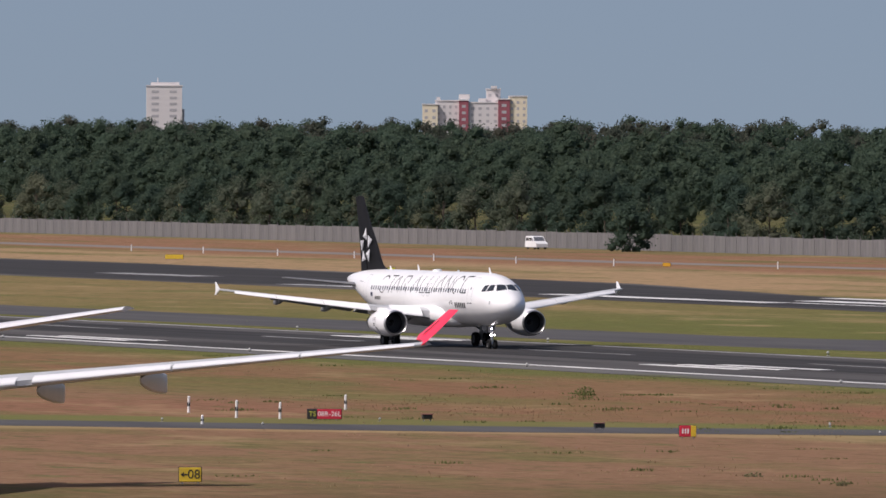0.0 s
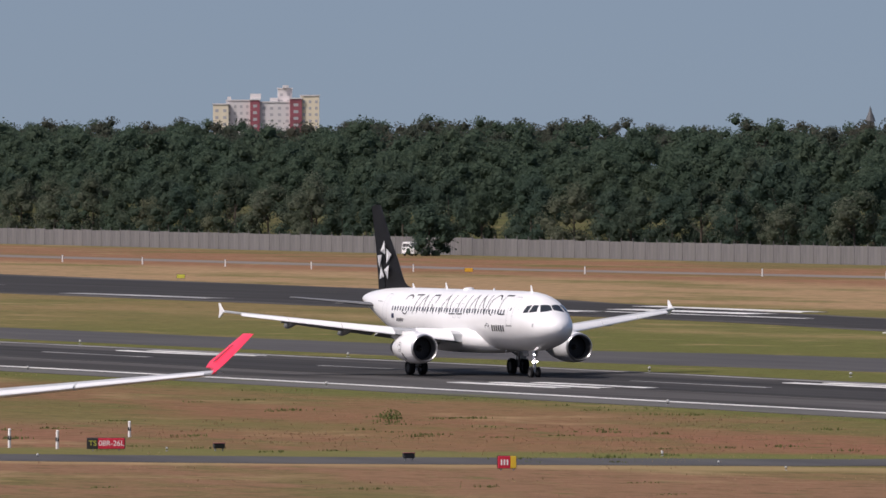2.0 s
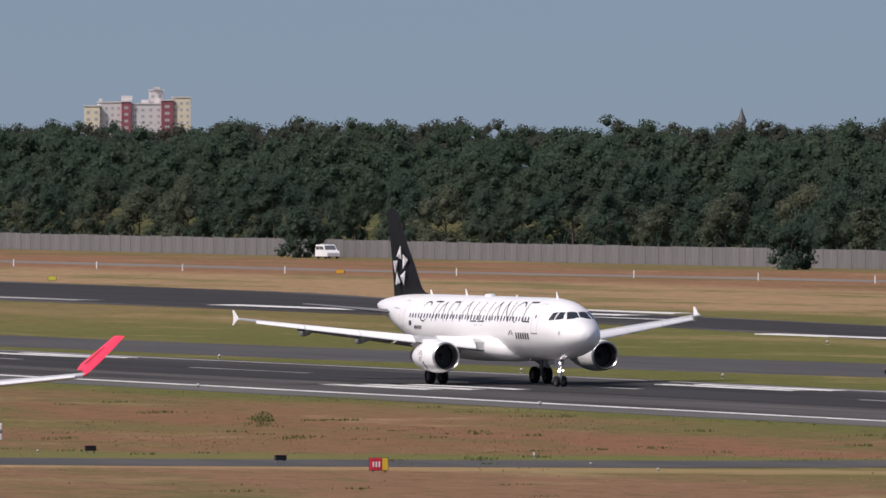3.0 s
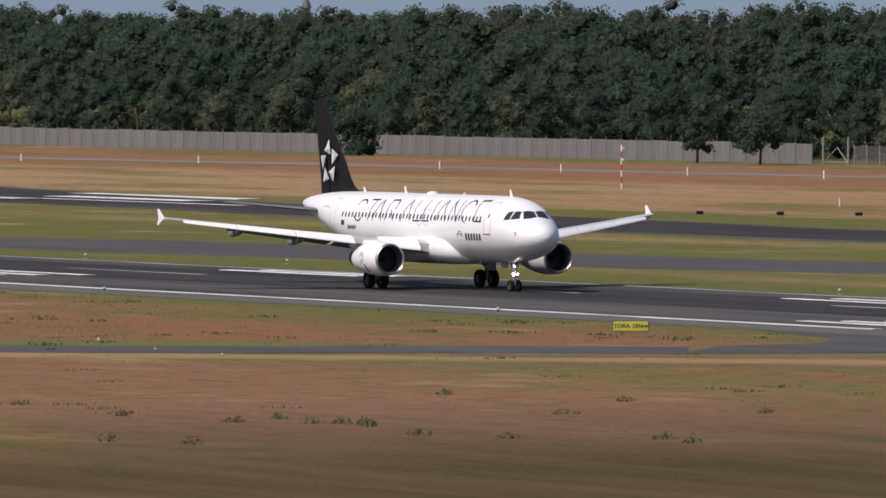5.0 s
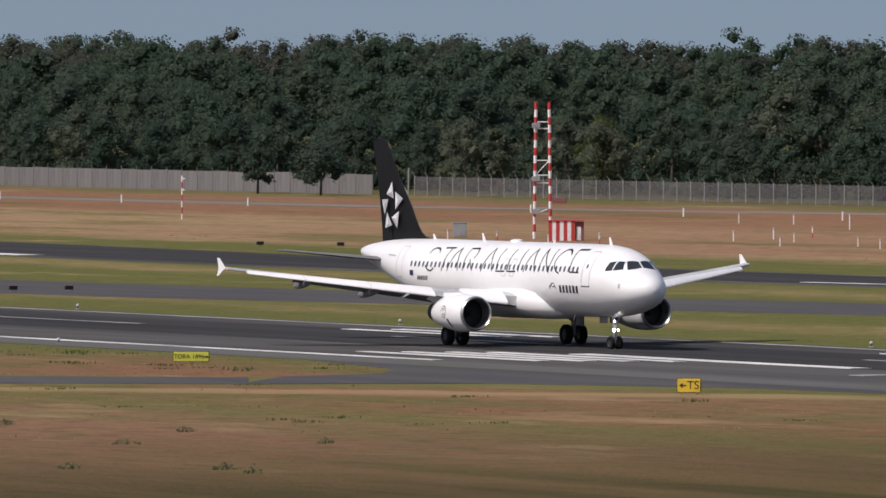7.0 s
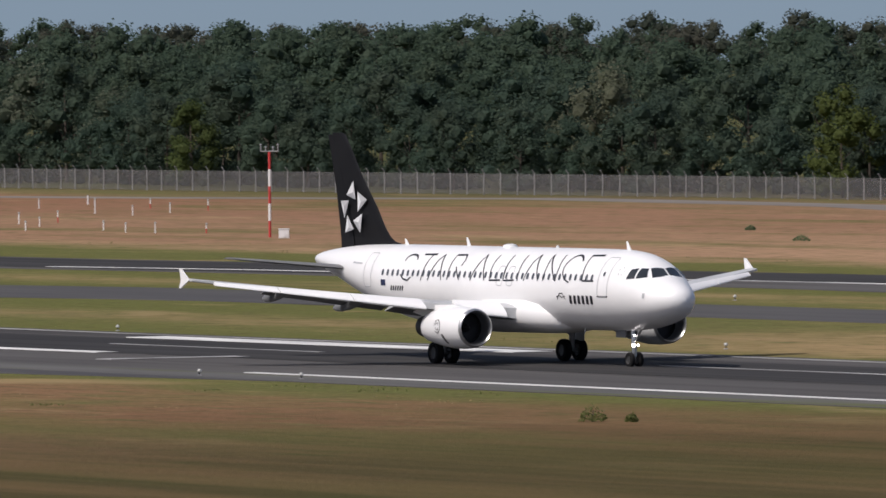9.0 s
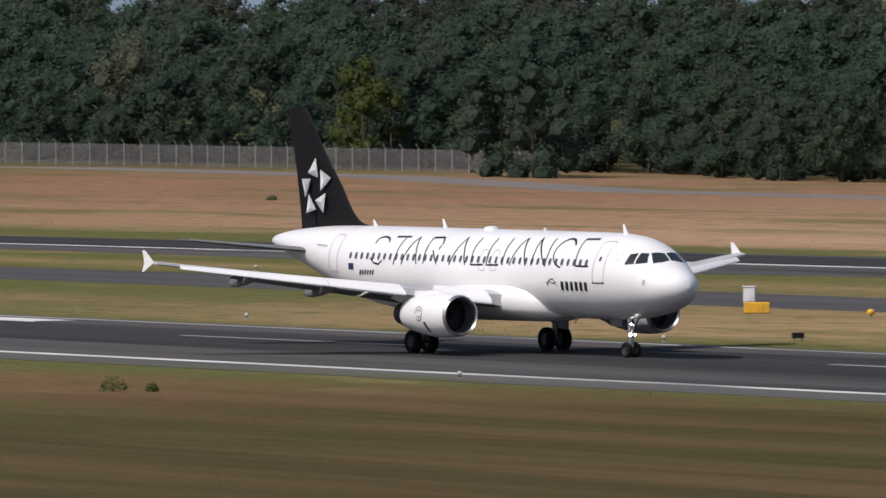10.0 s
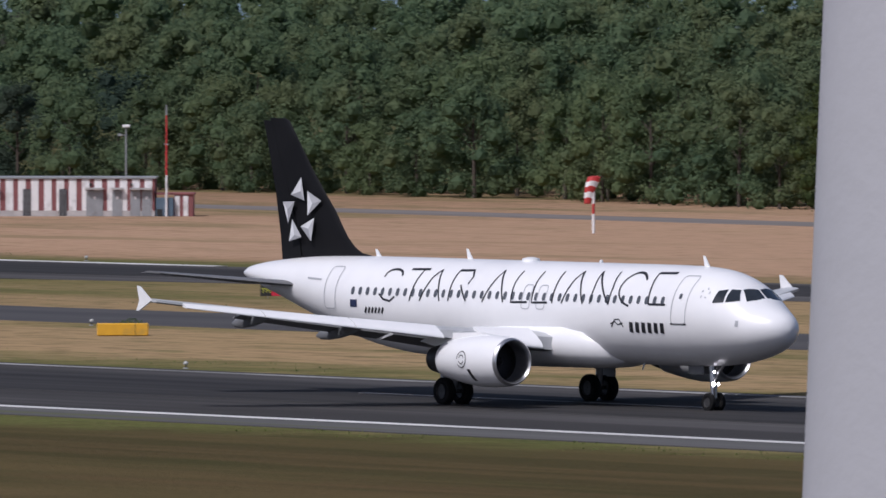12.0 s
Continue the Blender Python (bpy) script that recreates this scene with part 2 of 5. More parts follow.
    nt.links.new(bp.outputs[0], b.inputs["Normal"])
    return m


TARMAC = material("runway_asphalt", (0.096, 0.092, 0.090), 0.85, other=(0.066, 0.063, 0.062), scale=0.35, mix=0.3, stretch=(0.05, 1, 1),
                  detail=7, wear=(0.048, 0.046, 0.045), wear_scale=0.12, wear_at=(0.5, 0.6), bump=0.2, bump_scale=6, spec=0.06)
RUBBER = material("rubbered_asphalt", (0.029, 0.028, 0.028), 0.8, other=(0.052, 0.050, 0.049), scale=0.5, mix=0.35, stretch=(0.03, 1, 1), detail=6, spec=0.06)
SHOULDER = material("pale_shoulder", (0.125, 0.122, 0.118), 0.9, other=(0.088, 0.088, 0.086), scale=0.3, mix=0.4, stretch=(0.1, 1, 1), detail=6,
                    wear=(0.10, 0.105, 0.055), wear_scale=0.25, wear_at=(0.58, 0.7), spec=0.06)
TAXI = material("taxiway_asphalt", (0.062, 0.061, 0.064), 0.85, other=(0.090, 0.087, 0.086), scale=0.2, mix=0.4, stretch=(0.15, 1, 1), detail=6, spec=0.06)
ROAD = material("perimeter_road", (0.195, 0.176, 0.162), 0.9, other=(0.150, 0.137, 0.126), scale=0.2, mix=0.4, stretch=(0.1, 1, 1), spec=0.06)
PAINT = material("road_paint", (0.74, 0.74, 0.72), 0.7, other=(0.42, 0.42, 0.42), scale=0.9, mix=0.35, stretch=(0.12, 1, 1), detail=8,
                 wear=(0.22, 0.22, 0.22), wear_scale=0.25, wear_at=(0.6, 0.72), spec=0.06)
FADED = material("faded_paint", (0.42, 0.42, 0.42), 0.8, other=(0.13, 0.13, 0.13), scale=0.6, mix=0.4, stretch=(0.1, 1, 1), detail=8, spec=0.06)


def strip(name, near, far, z, mat, label="", category="", parent=None):
    """A paved strip between two lines of (x, y), its edges a little uneven, with a thin kerb down to the ground."""
    verts, faces = [], []
    for (x0, y0), (x1, y1) in zip(near, far):
        w = 0.25 * noise.noise((x0 * 0.07, y0 * 0.3, z))
        verts += [(x0, y0 + w, 0.0), (x0, y0 + w, z), (x1, y1 + w, z), (x1, y1 + w, 0.0)]
    for i in range(0, len(verts) - 4, 4):
        faces += [(i + k, i + k + 4, i + k + 5, i + k + 1) for k in range(3)]
    ob = new(name, mesh_of(name, verts, faces, mat))
    ob.parent = parent
    return tagged(ob, label, category, kind="structure") if parent is None else ob


def along(y, x0=-2600.0, x1=400.0, step=12.0):
    n = int((x1 - x0) / step)
    return [(x0 + (x1 - x0) * i / n, y) for i in range(n + 1)]


def bent(points, x0=-2600.0, x1=400.0, step=12.0):
    xs, ys = [p[0] for p in points], [p[1] for p in points]
    return [(x, float(np.interp(x, xs, ys))) for x, _ in along(0, x0, x1, step)]


def make_ground():
    me = bmesh.new()
    bmesh.ops.create_grid(me, x_segments=2, y_segments=2, size=4600)
    ground = part("ground", me, ground_material(), None)
    tagged(ground, "dry brown and green airfield grass with sorrel patches", "grass", kind="structure")
    strip("runway", along(293.2), along(333.6), 0.03, TARMAC, "grey asphalt runway with rubber marks and white lines", "runway")
    strip("runway_rubber", bent(((-2600, 311.5), (400, 311.5))), along(327.0), 0.045, RUBBER, "dark tyre rubber laid along the runway middle", "runway")
    strip("runway_shoulder", along(293.4), along(298.2), 0.04, SHOULDER, "pale worn shoulder along the runway", "pavement")
    strip("far_runway", bent(((-2600, 430), (-1270, 430), (-1174, 428), (-1024, 424), (-937, 412), (-863, 410), (-778, 419), (-700, 419), (-660, 416), (-600, 433), (400, 440))),
          bent(((-2600, 492), (-1430, 486), (-1230, 476), (-1137, 459), (-1067, 449), (-1000, 441), (-909, 435), (-836, 437), (-736, 447), (-651, 458), (400, 470))), 0.03, TARMAC,
          "second grey asphalt runway beyond the grass", "runway")
    strip("far_runway_rubber", bent(((-2600, 434), (-1270, 434), (-1174, 431), (-1024, 427), (-937, 415), (-863, 413), (-778, 422), (-705, 434), (-600, 440), (400, 445))),
          bent(((-2600, 484), (-1430, 481), (-1230, 473), (-1137, 457), (-1067, 447), (-1000, 439.5), (-909, 433.5), (-836, 435.5), (-736, 445), (-651, 454), (400, 460))), 0.045, RUBBER,
          "dark tyre rubber on the second runway", "runway")
    strip("taxiway", bent(((-2600, 318), (-960, 338), (-880, 340), (-835, 346), (-783, 353), (-754, 362), (-708, 375), (400, 380))),
          bent(((-2600, 334), (-960, 357), (-900, 360), (-885, 366), (-800, 376), (-743, 392), (400, 397))), 0.03, TAXI,
          "narrow grey taxiway between the two runways", "taxiway")
    # the near taxiway runs up obliquely and opens into the runway
    line = ((-700.0, 139.0), (-624.0, 216.5), (-612.5, 229.0), (-597.5, 252.0), (-594.0, 262.0), (-587.5, 272.0))
    pts = [tuple(Vector(a).lerp(Vector(c), k / 6)) for a, c in zip(line, line[1:]) for k in range(6)] + [line[-1]]
    side = Vector((0.90, -0.42))
    strip("near_taxiway", [(p[0] + side.x * 6.4, p[1] + side.y * 6.4) for p in pts], [(p[0] - side.x * 6.4, p[1] - side.y * 6.4) for p in pts],
          0.03, TAXI, "narrow dark asphalt taxiway joining the runway", "taxiway")
    fan = [(-594.0, 277.0, -582.0, 269.0), (-597.0, 284.0, -578.5, 281.0), (-606.0, 289.0, -566.0, 289.0), (-628.0, 293.6, -540.0, 293.6)]
    strip("taxiway_mouth", [(c, d) for a, b, c, d in fan], [(a, b) for a, b, c, d in fan], 0.035, TAXI, "dark asphalt mouth of the near taxiway", "taxiway")
    road_y = ((-2600, 541), (-1434, 549), (-1372, 555), (-1307, 562), (-1200, 569), (-1130, 592), (-1087, 614), (-1018, 608), (-930, 580), (-800, 577), (400, 470))
    strip("perimeter_road", bent(road_y), [(x, y + 9) for x, y in bent(road_y)], 0.03, ROAD, "narrow grey service road before the fence", "road")


def make_markings():
    def mark(name, x0, x1, y0, y1, mat=PAINT, step=12.0, z=0.062):
        n = max(1, int((x1 - x0) / step))
        xs = [x0 + (x1 - x0) * i / n for i in range(n + 1)]
        ob = strip(name, [(x, y0) for x in xs], [(x, y1) for x in xs], z, mat)
        return ob
    lab = "worn white painted line on the asphalt"
    for name, y, w, x0, x1 in (("runway_line", 298.9, 0.32, -2600, -621), ("runway_line", 298.9, 0.32, -556, 400), ("runway_line", 331.9, 0.16, -2600, 400)):
        tagged(mark(name, x0, x1, y - w, y + w, FADED if y > 320 else PAINT), lab, "line", kind="structure")
    for run in (((-1112, 437.0), (-1040, 437.5)), ((-812, 419.8), (-787, 424.5), (-705, 431.5), (-640, 436.0)), ((-656, 456.8), (-632, 457.6))):
        line = bent(run, run[0][0], run[-1][0], 8.0)
        tagged(strip("far_runway_line", line, [(x, y + 0.9) for x, y in line], 0.062, PAINT), lab, "line", kind="structure")
    # touchdown bars and the aiming point, in groups
    for x, ys, long, wide in ((-793, (307.4, 309.9, 312.4), 20, 1.1), (-782, (327.4, 329.6), 23, 1.1), (-919, (302.4, 304.6), 25, 0.9), (-915, (327.4, 329.4), 24, 0.9),
                              (-640, (303.0, 304.9, 306.9, 309.0), 23, 0.8), (-630, (311.2,), 34, 1.3), (-624, (327.6,), 44, 2.6), (-1030, (306, 309.5), 26, 1.2), (-690, (325.6, 328.2), 22, 0.9)):
        for i, y in enumerate(ys):
            tagged(mark("touchdown_bar", x + 1.5 * i, x + 1.5 * i + long, y, y + wide, PAINT, 4.0), "worn white bar painted on the runway", "line", kind="structure")
    tagged(mark("cross_mark", -584.4, -582.6, 305.0, 313.2, FADED, 1.0), "faded white mark painted across the runway", "line", kind="structure")
    for x in range(-1452, -380, 60):
        tagged(mark("centre_dash", x, x + 24, 320.3, 320.75, FADED, 6.0), "faded white centre line dash", "line", kind="structure")
    for x, y, long, wide in ((-1151, 434.6, 64, 3.4), (-1101, 443.0, 34, 3.2), (-1118, 452.4, 42, 2.6), (-968, 414.2, 29, 2.2), (-1330, 447, 34, 4.0), (-1230, 434, 44, 3.0)):
        tagged(mark("touchdown_bar", x, x + long, y, y + wide, FADED if x < -1200 else PAINT, 5.0), "worn white bar painted on the runway", "line", kind="structure")



make_ground()
make_markings()

# ---- grass, fence and woods ----
def leaf_material(name, dark, light, warm, per_object=0.25):
    m = bpy.data.materials.new(name)
    m.use_nodes = True
    nt = m.node_tree
    b = nt.nodes["Principled BSDF"]
    b.inputs["Roughness"].default_value, b.inputs["Specular IOR Level"].default_value = 0.7, 0.2
    geo, info, co = nt.nodes.new("ShaderNodeNewGeometry"), nt.nodes.new("ShaderNodeObjectInfo"), nt.nodes.new("ShaderNodeTexCoord")
    tex = nt.nodes.new("ShaderNodeTexNoise")
    tex.inputs["Scale"].default_value, tex.inputs["Detail"].default_value = 0.11, 2
    nt.links.new(geo.outputs["Position"], tex.inputs["Vector"])
    mixes = []
    for fac, lo, hi, top in ((geo.outputs["Random Per Island"], 0, 1, 1.0), (tex.outputs["Fac"], 0.42, 0.66, 0.75), (info.outputs["Random"], 0.6, 1.0, per_object * 2)):
        r = nt.nodes.new("ShaderNodeMapRange")
        r.inputs[1].default_value, r.inputs[2].default_value, r.inputs[4].default_value = lo, hi, top
        nt.links.new(fac, r.inputs[0])
        n = nt.nodes.new("ShaderNodeMix")
        n.data_type = "RGBA"
        nt.links.new(r.outputs[0], n.inputs[0])
        mixes.append(n)
    mixes[0].inputs[6].default_value, mixes[0].inputs[7].default_value = (*dark, 1), (*light, 1)
    nt.links.new(mixes[0].outputs[2], mixes[1].inputs[6])
    mixes[1].inputs[7].default_value = (*warm, 1)
    nt.links.new(mixes[1].outputs[2], mixes[2].inputs[6])
    mixes[2].inputs[7].default_value = (light[0] * 1.25, light[1] * 1.15, light[2], 1)
    nt.links.new(mixes[2].outputs[2], b.inputs["Base Color"])
    thin, both = nt.nodes.new("ShaderNodeBsdfTranslucent"), nt.nodes.new("ShaderNodeMixShader")
    both.inputs[0].default_value = 0.55
    nt.links.new(mixes[2].outputs[2], thin.inputs[0])
    nt.links.new(b.outputs[0], both.inputs[1])
    nt.links.new(thin.outputs[0], both.inputs[2])
    nt.links.new(both.outputs[0], nt.nodes["Material Output"].inputs[0])
    return m


# the bluish cast is distance haze put into the leaf colour
LEAF = leaf_material("leaves", (0.050, 0.082, 0.063), (0.064, 0.102, 0.071), (0.076, 0.098, 0.066))
# brighter leaf colour with the eastern wood's sunlight put into it
SUNLIT_LEAF = leaf_material("sunlit_tinted_leaves", (0.092, 0.146, 0.080), (0.142, 0.200, 0.102), (0.168, 0.194, 0.092))
PINE_LEAF = leaf_material("pine_needles", (0.060, 0.076, 0.058), (0.080, 0.092, 0.066), (0.096, 0.092, 0.070))
PALE_LEAF = leaf_material("blossoming_leaves", (0.060, 0.090, 0.056), (0.165, 0.178, 0.128), (0.090, 0.112, 0.074))
YELLOW_LEAF = leaf_material("yellow_green_leaves", (0.050, 0.076, 0.024), (0.098, 0.128, 0.038), (0.075, 0.098, 0.032))
BARK = material("bark", (0.085, 0.066, 0.05), 0.9, other=(0.05, 0.04, 0.032), scale=4, stretch=(1, 1, 0.2), bump=0.4, bump_scale=9)
DRY = leaf_material("dry_stalks", (0.24, 0.14, 0.085), (0.28, 0.18, 0.10), (0.25, 0.14, 0.085))
FRESH = leaf_material("green_blades", (0.11, 0.145, 0.042), (0.17, 0.19, 0.07), (0.16, 0.17, 0.06))
WEED = leaf_material("weed_leaves", (0.165, 0.175, 0.085), (0.205, 0.200, 0.105), (0.20, 0.18, 0.095))
STRAW = leaf_material("straw_stalks", (0.30, 0.21, 0.12), (0.36, 0.27, 0.15), (0.30, 0.22, 0.12))

ICO = bmesh.new()
bmesh.ops.create_icosphere(ICO, subdivisions=1, radius=1.0)
ICO_V = np.array([v.co for v in ICO.verts])
ICO_F = np.array([[v.index for v in f.verts] for f in ICO.faces])
ICO.free()


def crown_arrays(rng, height, wide, leaves, lobes=9, low=0.28, pointed=0.0, size=0.42, plump=(0.12, 0.21)):
    """A crown: a few dark hearts, each wrapped in loose sprays of leaves. Returns vertices, triangles and quads."""
    verts, tris, quads, at = [], [], [], 0
    centres, radii = [], []
    for i in range(lobes):
        k = (i + 0.5) / lobes
        z = height * (low + (0.93 - low) * k)
        spread = wide * 0.5 * (math.sin(math.pi * min(1.0, 0.22 + 0.74 * k)) ** 0.7) * (1 - pointed * k)
        a = rng.uniform(0, 6.283)
        off = spread * math.sqrt(rng.uniform(0.05, 0.85))
        centres.append((off * math.cos(a), off * math.sin(a), z))
        radii.append(max(0.6, wide * rng.uniform(*plump) * (1 - 0.85 * pointed * k)))
    centres, radii = np.array(centres), np.array(radii)
    for c, r in zip(centres, radii):
        v = ICO_V * r * 0.60 * rng.uniform(0.8, 1.1, (len(ICO_V), 1)) * (1, 1, 0.86) + c
        verts.append(v)
        tris.append(ICO_F + at)
        at += len(v)
    which = rng.choice(lobes, leaves, p=radii ** 2 / (radii ** 2).sum())
    d = rng.normal(size=(leaves, 3))
    d[:, 2] = np.where(d[:, 2] < -0.5, -d[:, 2], d[:, 2])
    d /= np.linalg.norm(d, axis=1)[:, None]
    # each lobe is ragged: sprays stand out of it by fits and starts
    ragged = 1.0 + 0.11 * np.sin(d[:, 0] * 7.0 + which * 1.7) * np.sin(d[:, 2] * 6.0 + which) + 0.07 * np.sin(d[:, 1] * 11.0 + which * 2.9)
    p = centres[which] + d * (radii[which] * ragged * rng.uniform(0.6, 1.14, leaves) ** 0.8)[:, None] * (1, 1, 0.88)
    n = d + rng.normal(size=(leaves, 3)) * 0.62 + (0, 0, 0.2)
    n /= np.linalg.norm(n, axis=1)[:, None]
    u = np.cross(n, rng.normal(size=(leaves, 3)))
    u /= np.linalg.norm(u, axis=1)[:, None]
    w = np.cross(n, u)
    s = rng.uniform(0.55, 1.25, (leaves, 1)) * size
    q = np.stack([p - u * s, p + w * s * 0.62, p + u * s, p - w * s * 0.62 + n * s * 0.25], 1).reshape(-1, 3)
    verts.append(q)
    quads.append(np.arange(leaves * 4).reshape(-1, 4) + at)
    return np.concatenate(verts), np.concatenate(tris), np.concatenate(quads)


def crown_mesh(name, mat, *a, **k):
    v, t, q = crown_arrays(*a, **k)
    return mesh_of(name, v.tolist(), t.tolist() + q.tolist(), mat)


def trunk_mesh(rng, height, girth):
    bm = bmesh.new()
    lean = Vector((rng.uniform(-0.03, 0.03), rng.uniform(-0.03, 0.03), 1))
    top = lean * height * 0.72
    tube(bm, (0, 0, -0.1), top * 0.5, girth, girth * 0.7, 7)
    tube(bm, top * 0.5, top, girth * 0.7, girth * 0.25, 6)
    for i in range(6):
        a, k = rng.uniform(0, 6.283), rng.uniform(0.35, 0.85)
        reach = height * rng.uniform(0.12, 0.22)
        tube(bm, top * k, top * k + Vector((reach * math.cos(a), reach * math.sin(a), reach * 0.9)), girth * 0.38, girth * 0.12, 5)
    me = bpy.data.meshes.new("trunk")
    bm.to_mesh(me)
    bm.free()
    me.materials.append(BARK)
    return me


def wood_edge(x):
    """Where the wood begins, beyond the fence."""
    return float(np.interp(x, (-2300, -1900, -1500, -1320, -1100, -1010, -980, -930, -820, -770, -700, -500), (622, 622, 624, 637, 645, 642, 628, 624, 622, 608, 602, 585)))


def make_wood():
    rng = np.random.default_rng(7)
    kinds = []
    for i in range(12):
        h, w = rng.uniform(8.5, 11.5), rng.uniform(8.0, 10.5)
        mat = LEAF if i < 6 else PALE_LEAF if i < 8 else YELLOW_LEAF if i < 9 else SUNLIT_LEAF
        t = thing("tree", (0, 0, -60), "", "tree", "trees at the edge of the wood")
        part("trunk", trunk_mesh(rng, h, 0.2), None, t)
        part("crown", crown_mesh("crown", mat, rng, h, w, 3400, 28, 0.03, size=0.185, plump=(0.12, 0.21)), None, t)
        kinds.append((t, h))
    labels = ("dense dark green broadleaf tree at the wood's edge",) * 6 + ("broadleaf tree with pale whitish blossom",) * 2 + ("light yellow-green broadleaf tree",) + ("mid-green broadleaf tree in full leaf, coloured as sunlit",) * 3
    for row, (back, gap, grow) in enumerate(((3.5, 7.5, 0.86), (11.0, 7.7, 1.08))):
        x = -1990.0 if row == 0 else -1540.0
        while x < -690.0:
            pale = 0.36 if x < -1270 and row == 0 else 0.04 if x < -1100 else 0.0
            r = rng.random()
            i = int(rng.integers(6, 8)) if r < pale else 8 if r > 0.955 and x > -1330 else int(rng.integers(0, 6))
            # eastward, more trees take the leaf colour that carries painted sunlight
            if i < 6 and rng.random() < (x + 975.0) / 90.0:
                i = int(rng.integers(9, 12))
            t = copy_thing(kinds[i][0], pose(x + rng.uniform(-2, 2), wood_edge(x) + back + rng.uniform(-2.5, 2.5), 0, 0, 0, rng.uniform(0, 360)))
            s = grow * rng.uniform(0.8, 1.15)
            t.scale = (s * rng.uniform(0.85, 1.05), s * rng.uniform(0.85, 1.05), s)
            tagged(t, labels[i])
            x += gap * rng.uniform(0.75, 1.3)
    for t, _ in kinds:
        for o in (*t.children_recursive, t):
            bpy.data.objects.remove(o)
    # the depth of the wood
    stands = [[[], [], 0] for _ in range(3)]
    # broad crowns and a few pointed pines; of the trees farther back only the tops are seen
    bases = [crown_arrays(rng, rng.uniform(14.5, 16.5), rng.uniform(7.5, 10.0), 1450, 24, 0.44, 0.0 if i < 7 else 0.3, size=0.22) for i in range(9)]
    tops = [crown_arrays(rng, rng.uniform(14.5, 16.5), rng.uniform(6.0, 10.0), 740, 13, 0.66, 0.0 if i < 9 else 0.3, size=0.175, plump=(0.12, 0.19)) for i in range(12)]
    for back, gap, grow in ((11, 7.4, 0.72), (20, 7.0, 0.86), (31, 7.0, 0.96), (46, 7.4, 1.05), (66, 6.6, 1.10), (95, 6.2, 1.14), (128, 5.2, 1.16)):
        x = -2000.0 - 2.9 * back
        while x < (-1540.0 if back == 11 else -715.0 - 1.2 * back):
            kind = tops if back > 50 else bases
            v, t, q = kind[int(rng.integers(0, len(kind)))]
            a, s = rng.uniform(0, 6.283), grow * (rng.uniform(0.88, 1.08) if back < 60 else 1.0 + 0.05 * noise.noise((x * 0.012, back, 0)) + rng.uniform(-0.035, 0.05))
            turn = np.array(((math.cos(a), math.sin(a), 0), (-math.sin(a), math.cos(a), 0), (0, 0, 1)))
            w = (v @ turn) * (s, s, s) + (x + rng.uniform(-2, 2), wood_edge(x) + back + rng.uniform(-3, 3), 0)
            # the deep stands to the east get the same painted sunlight
            brighter = rng.random() < (x * 620.0 / (620.0 + back) + 985.0) / 90.0
            v_, f_, at = stand = stands[1 if brighter else 2 if back > 60 and rng.random() < 0.6 else 0]
            v_.append(w)
            f_ += (t + at).tolist() + (q + at).tolist()
            stand[2] = at + len(w)
            x += gap * rng.uniform(0.8, 1.25)
    for (v_, f_, _), mat, lab in zip(stands, (LEAF, SUNLIT_LEAF, PINE_LEAF), ("deep mixed wood of dark green trees behind the fence", "deep wood of mid-green trees behind the road, coloured as sunlit", "brownish green pine tops deep in the wood")):
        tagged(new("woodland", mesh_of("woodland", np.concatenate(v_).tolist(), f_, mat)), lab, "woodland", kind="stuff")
    # single trees and bushes before the fence
    for x, y, h, w, kind in ((-1563.0, 603.5, 6.2, 6.6, 0), (-1400.0, 604.0, 5.4, 6.2, 0), (-1313.0, 609.0, 5.2, 4.4, 2), (-1296.0, 609.0, 5.8, 6.6, 2), (-1291.0, 629.0, 7.6, 4.4, 1), (-1430.0, 627.0, 7.4, 5.0, 1), (-1067.0, 640.0, 11.0, 8.5, 3),
                             (-1012.0, 622.0, 12.5, 9.0, 0), (-1003.0, 620.0, 13.5, 9.5, 0), (-918.0, 618.0, 11.0, 6.5, 3), (-748.0, 600.0, 8.5, 8.0, 3), (-728.0, 596.0, 9.0, 8.0, 3)):
        low = (0.0, 0.3, 0.28, 0.06)[kind]
        t = thing("tree", (x, y, 0), "round dark green tree standing before the fence" if kind in (0, 2) else "light grey-green tree at the wood's edge", "tree")
        part("trunk", trunk_mesh(rng, h, 0.16), None, t)
        part("crown", crown_mesh("crown", LEAF if kind in (0, 2) else PALE_LEAF if kind == 1 else YELLOW_LEAF, rng, h, w, 2400, 34, low, size=0.19, plump=(0.14, 0.24) if kind == 0 else (0.10, 0.19)), None, t)


def fence_y(x):
    return float(np.interp(x, (-2200, -1500, -1320, -1180, -1090, -1000), (606, 611, 617, 624, 632, 634)))


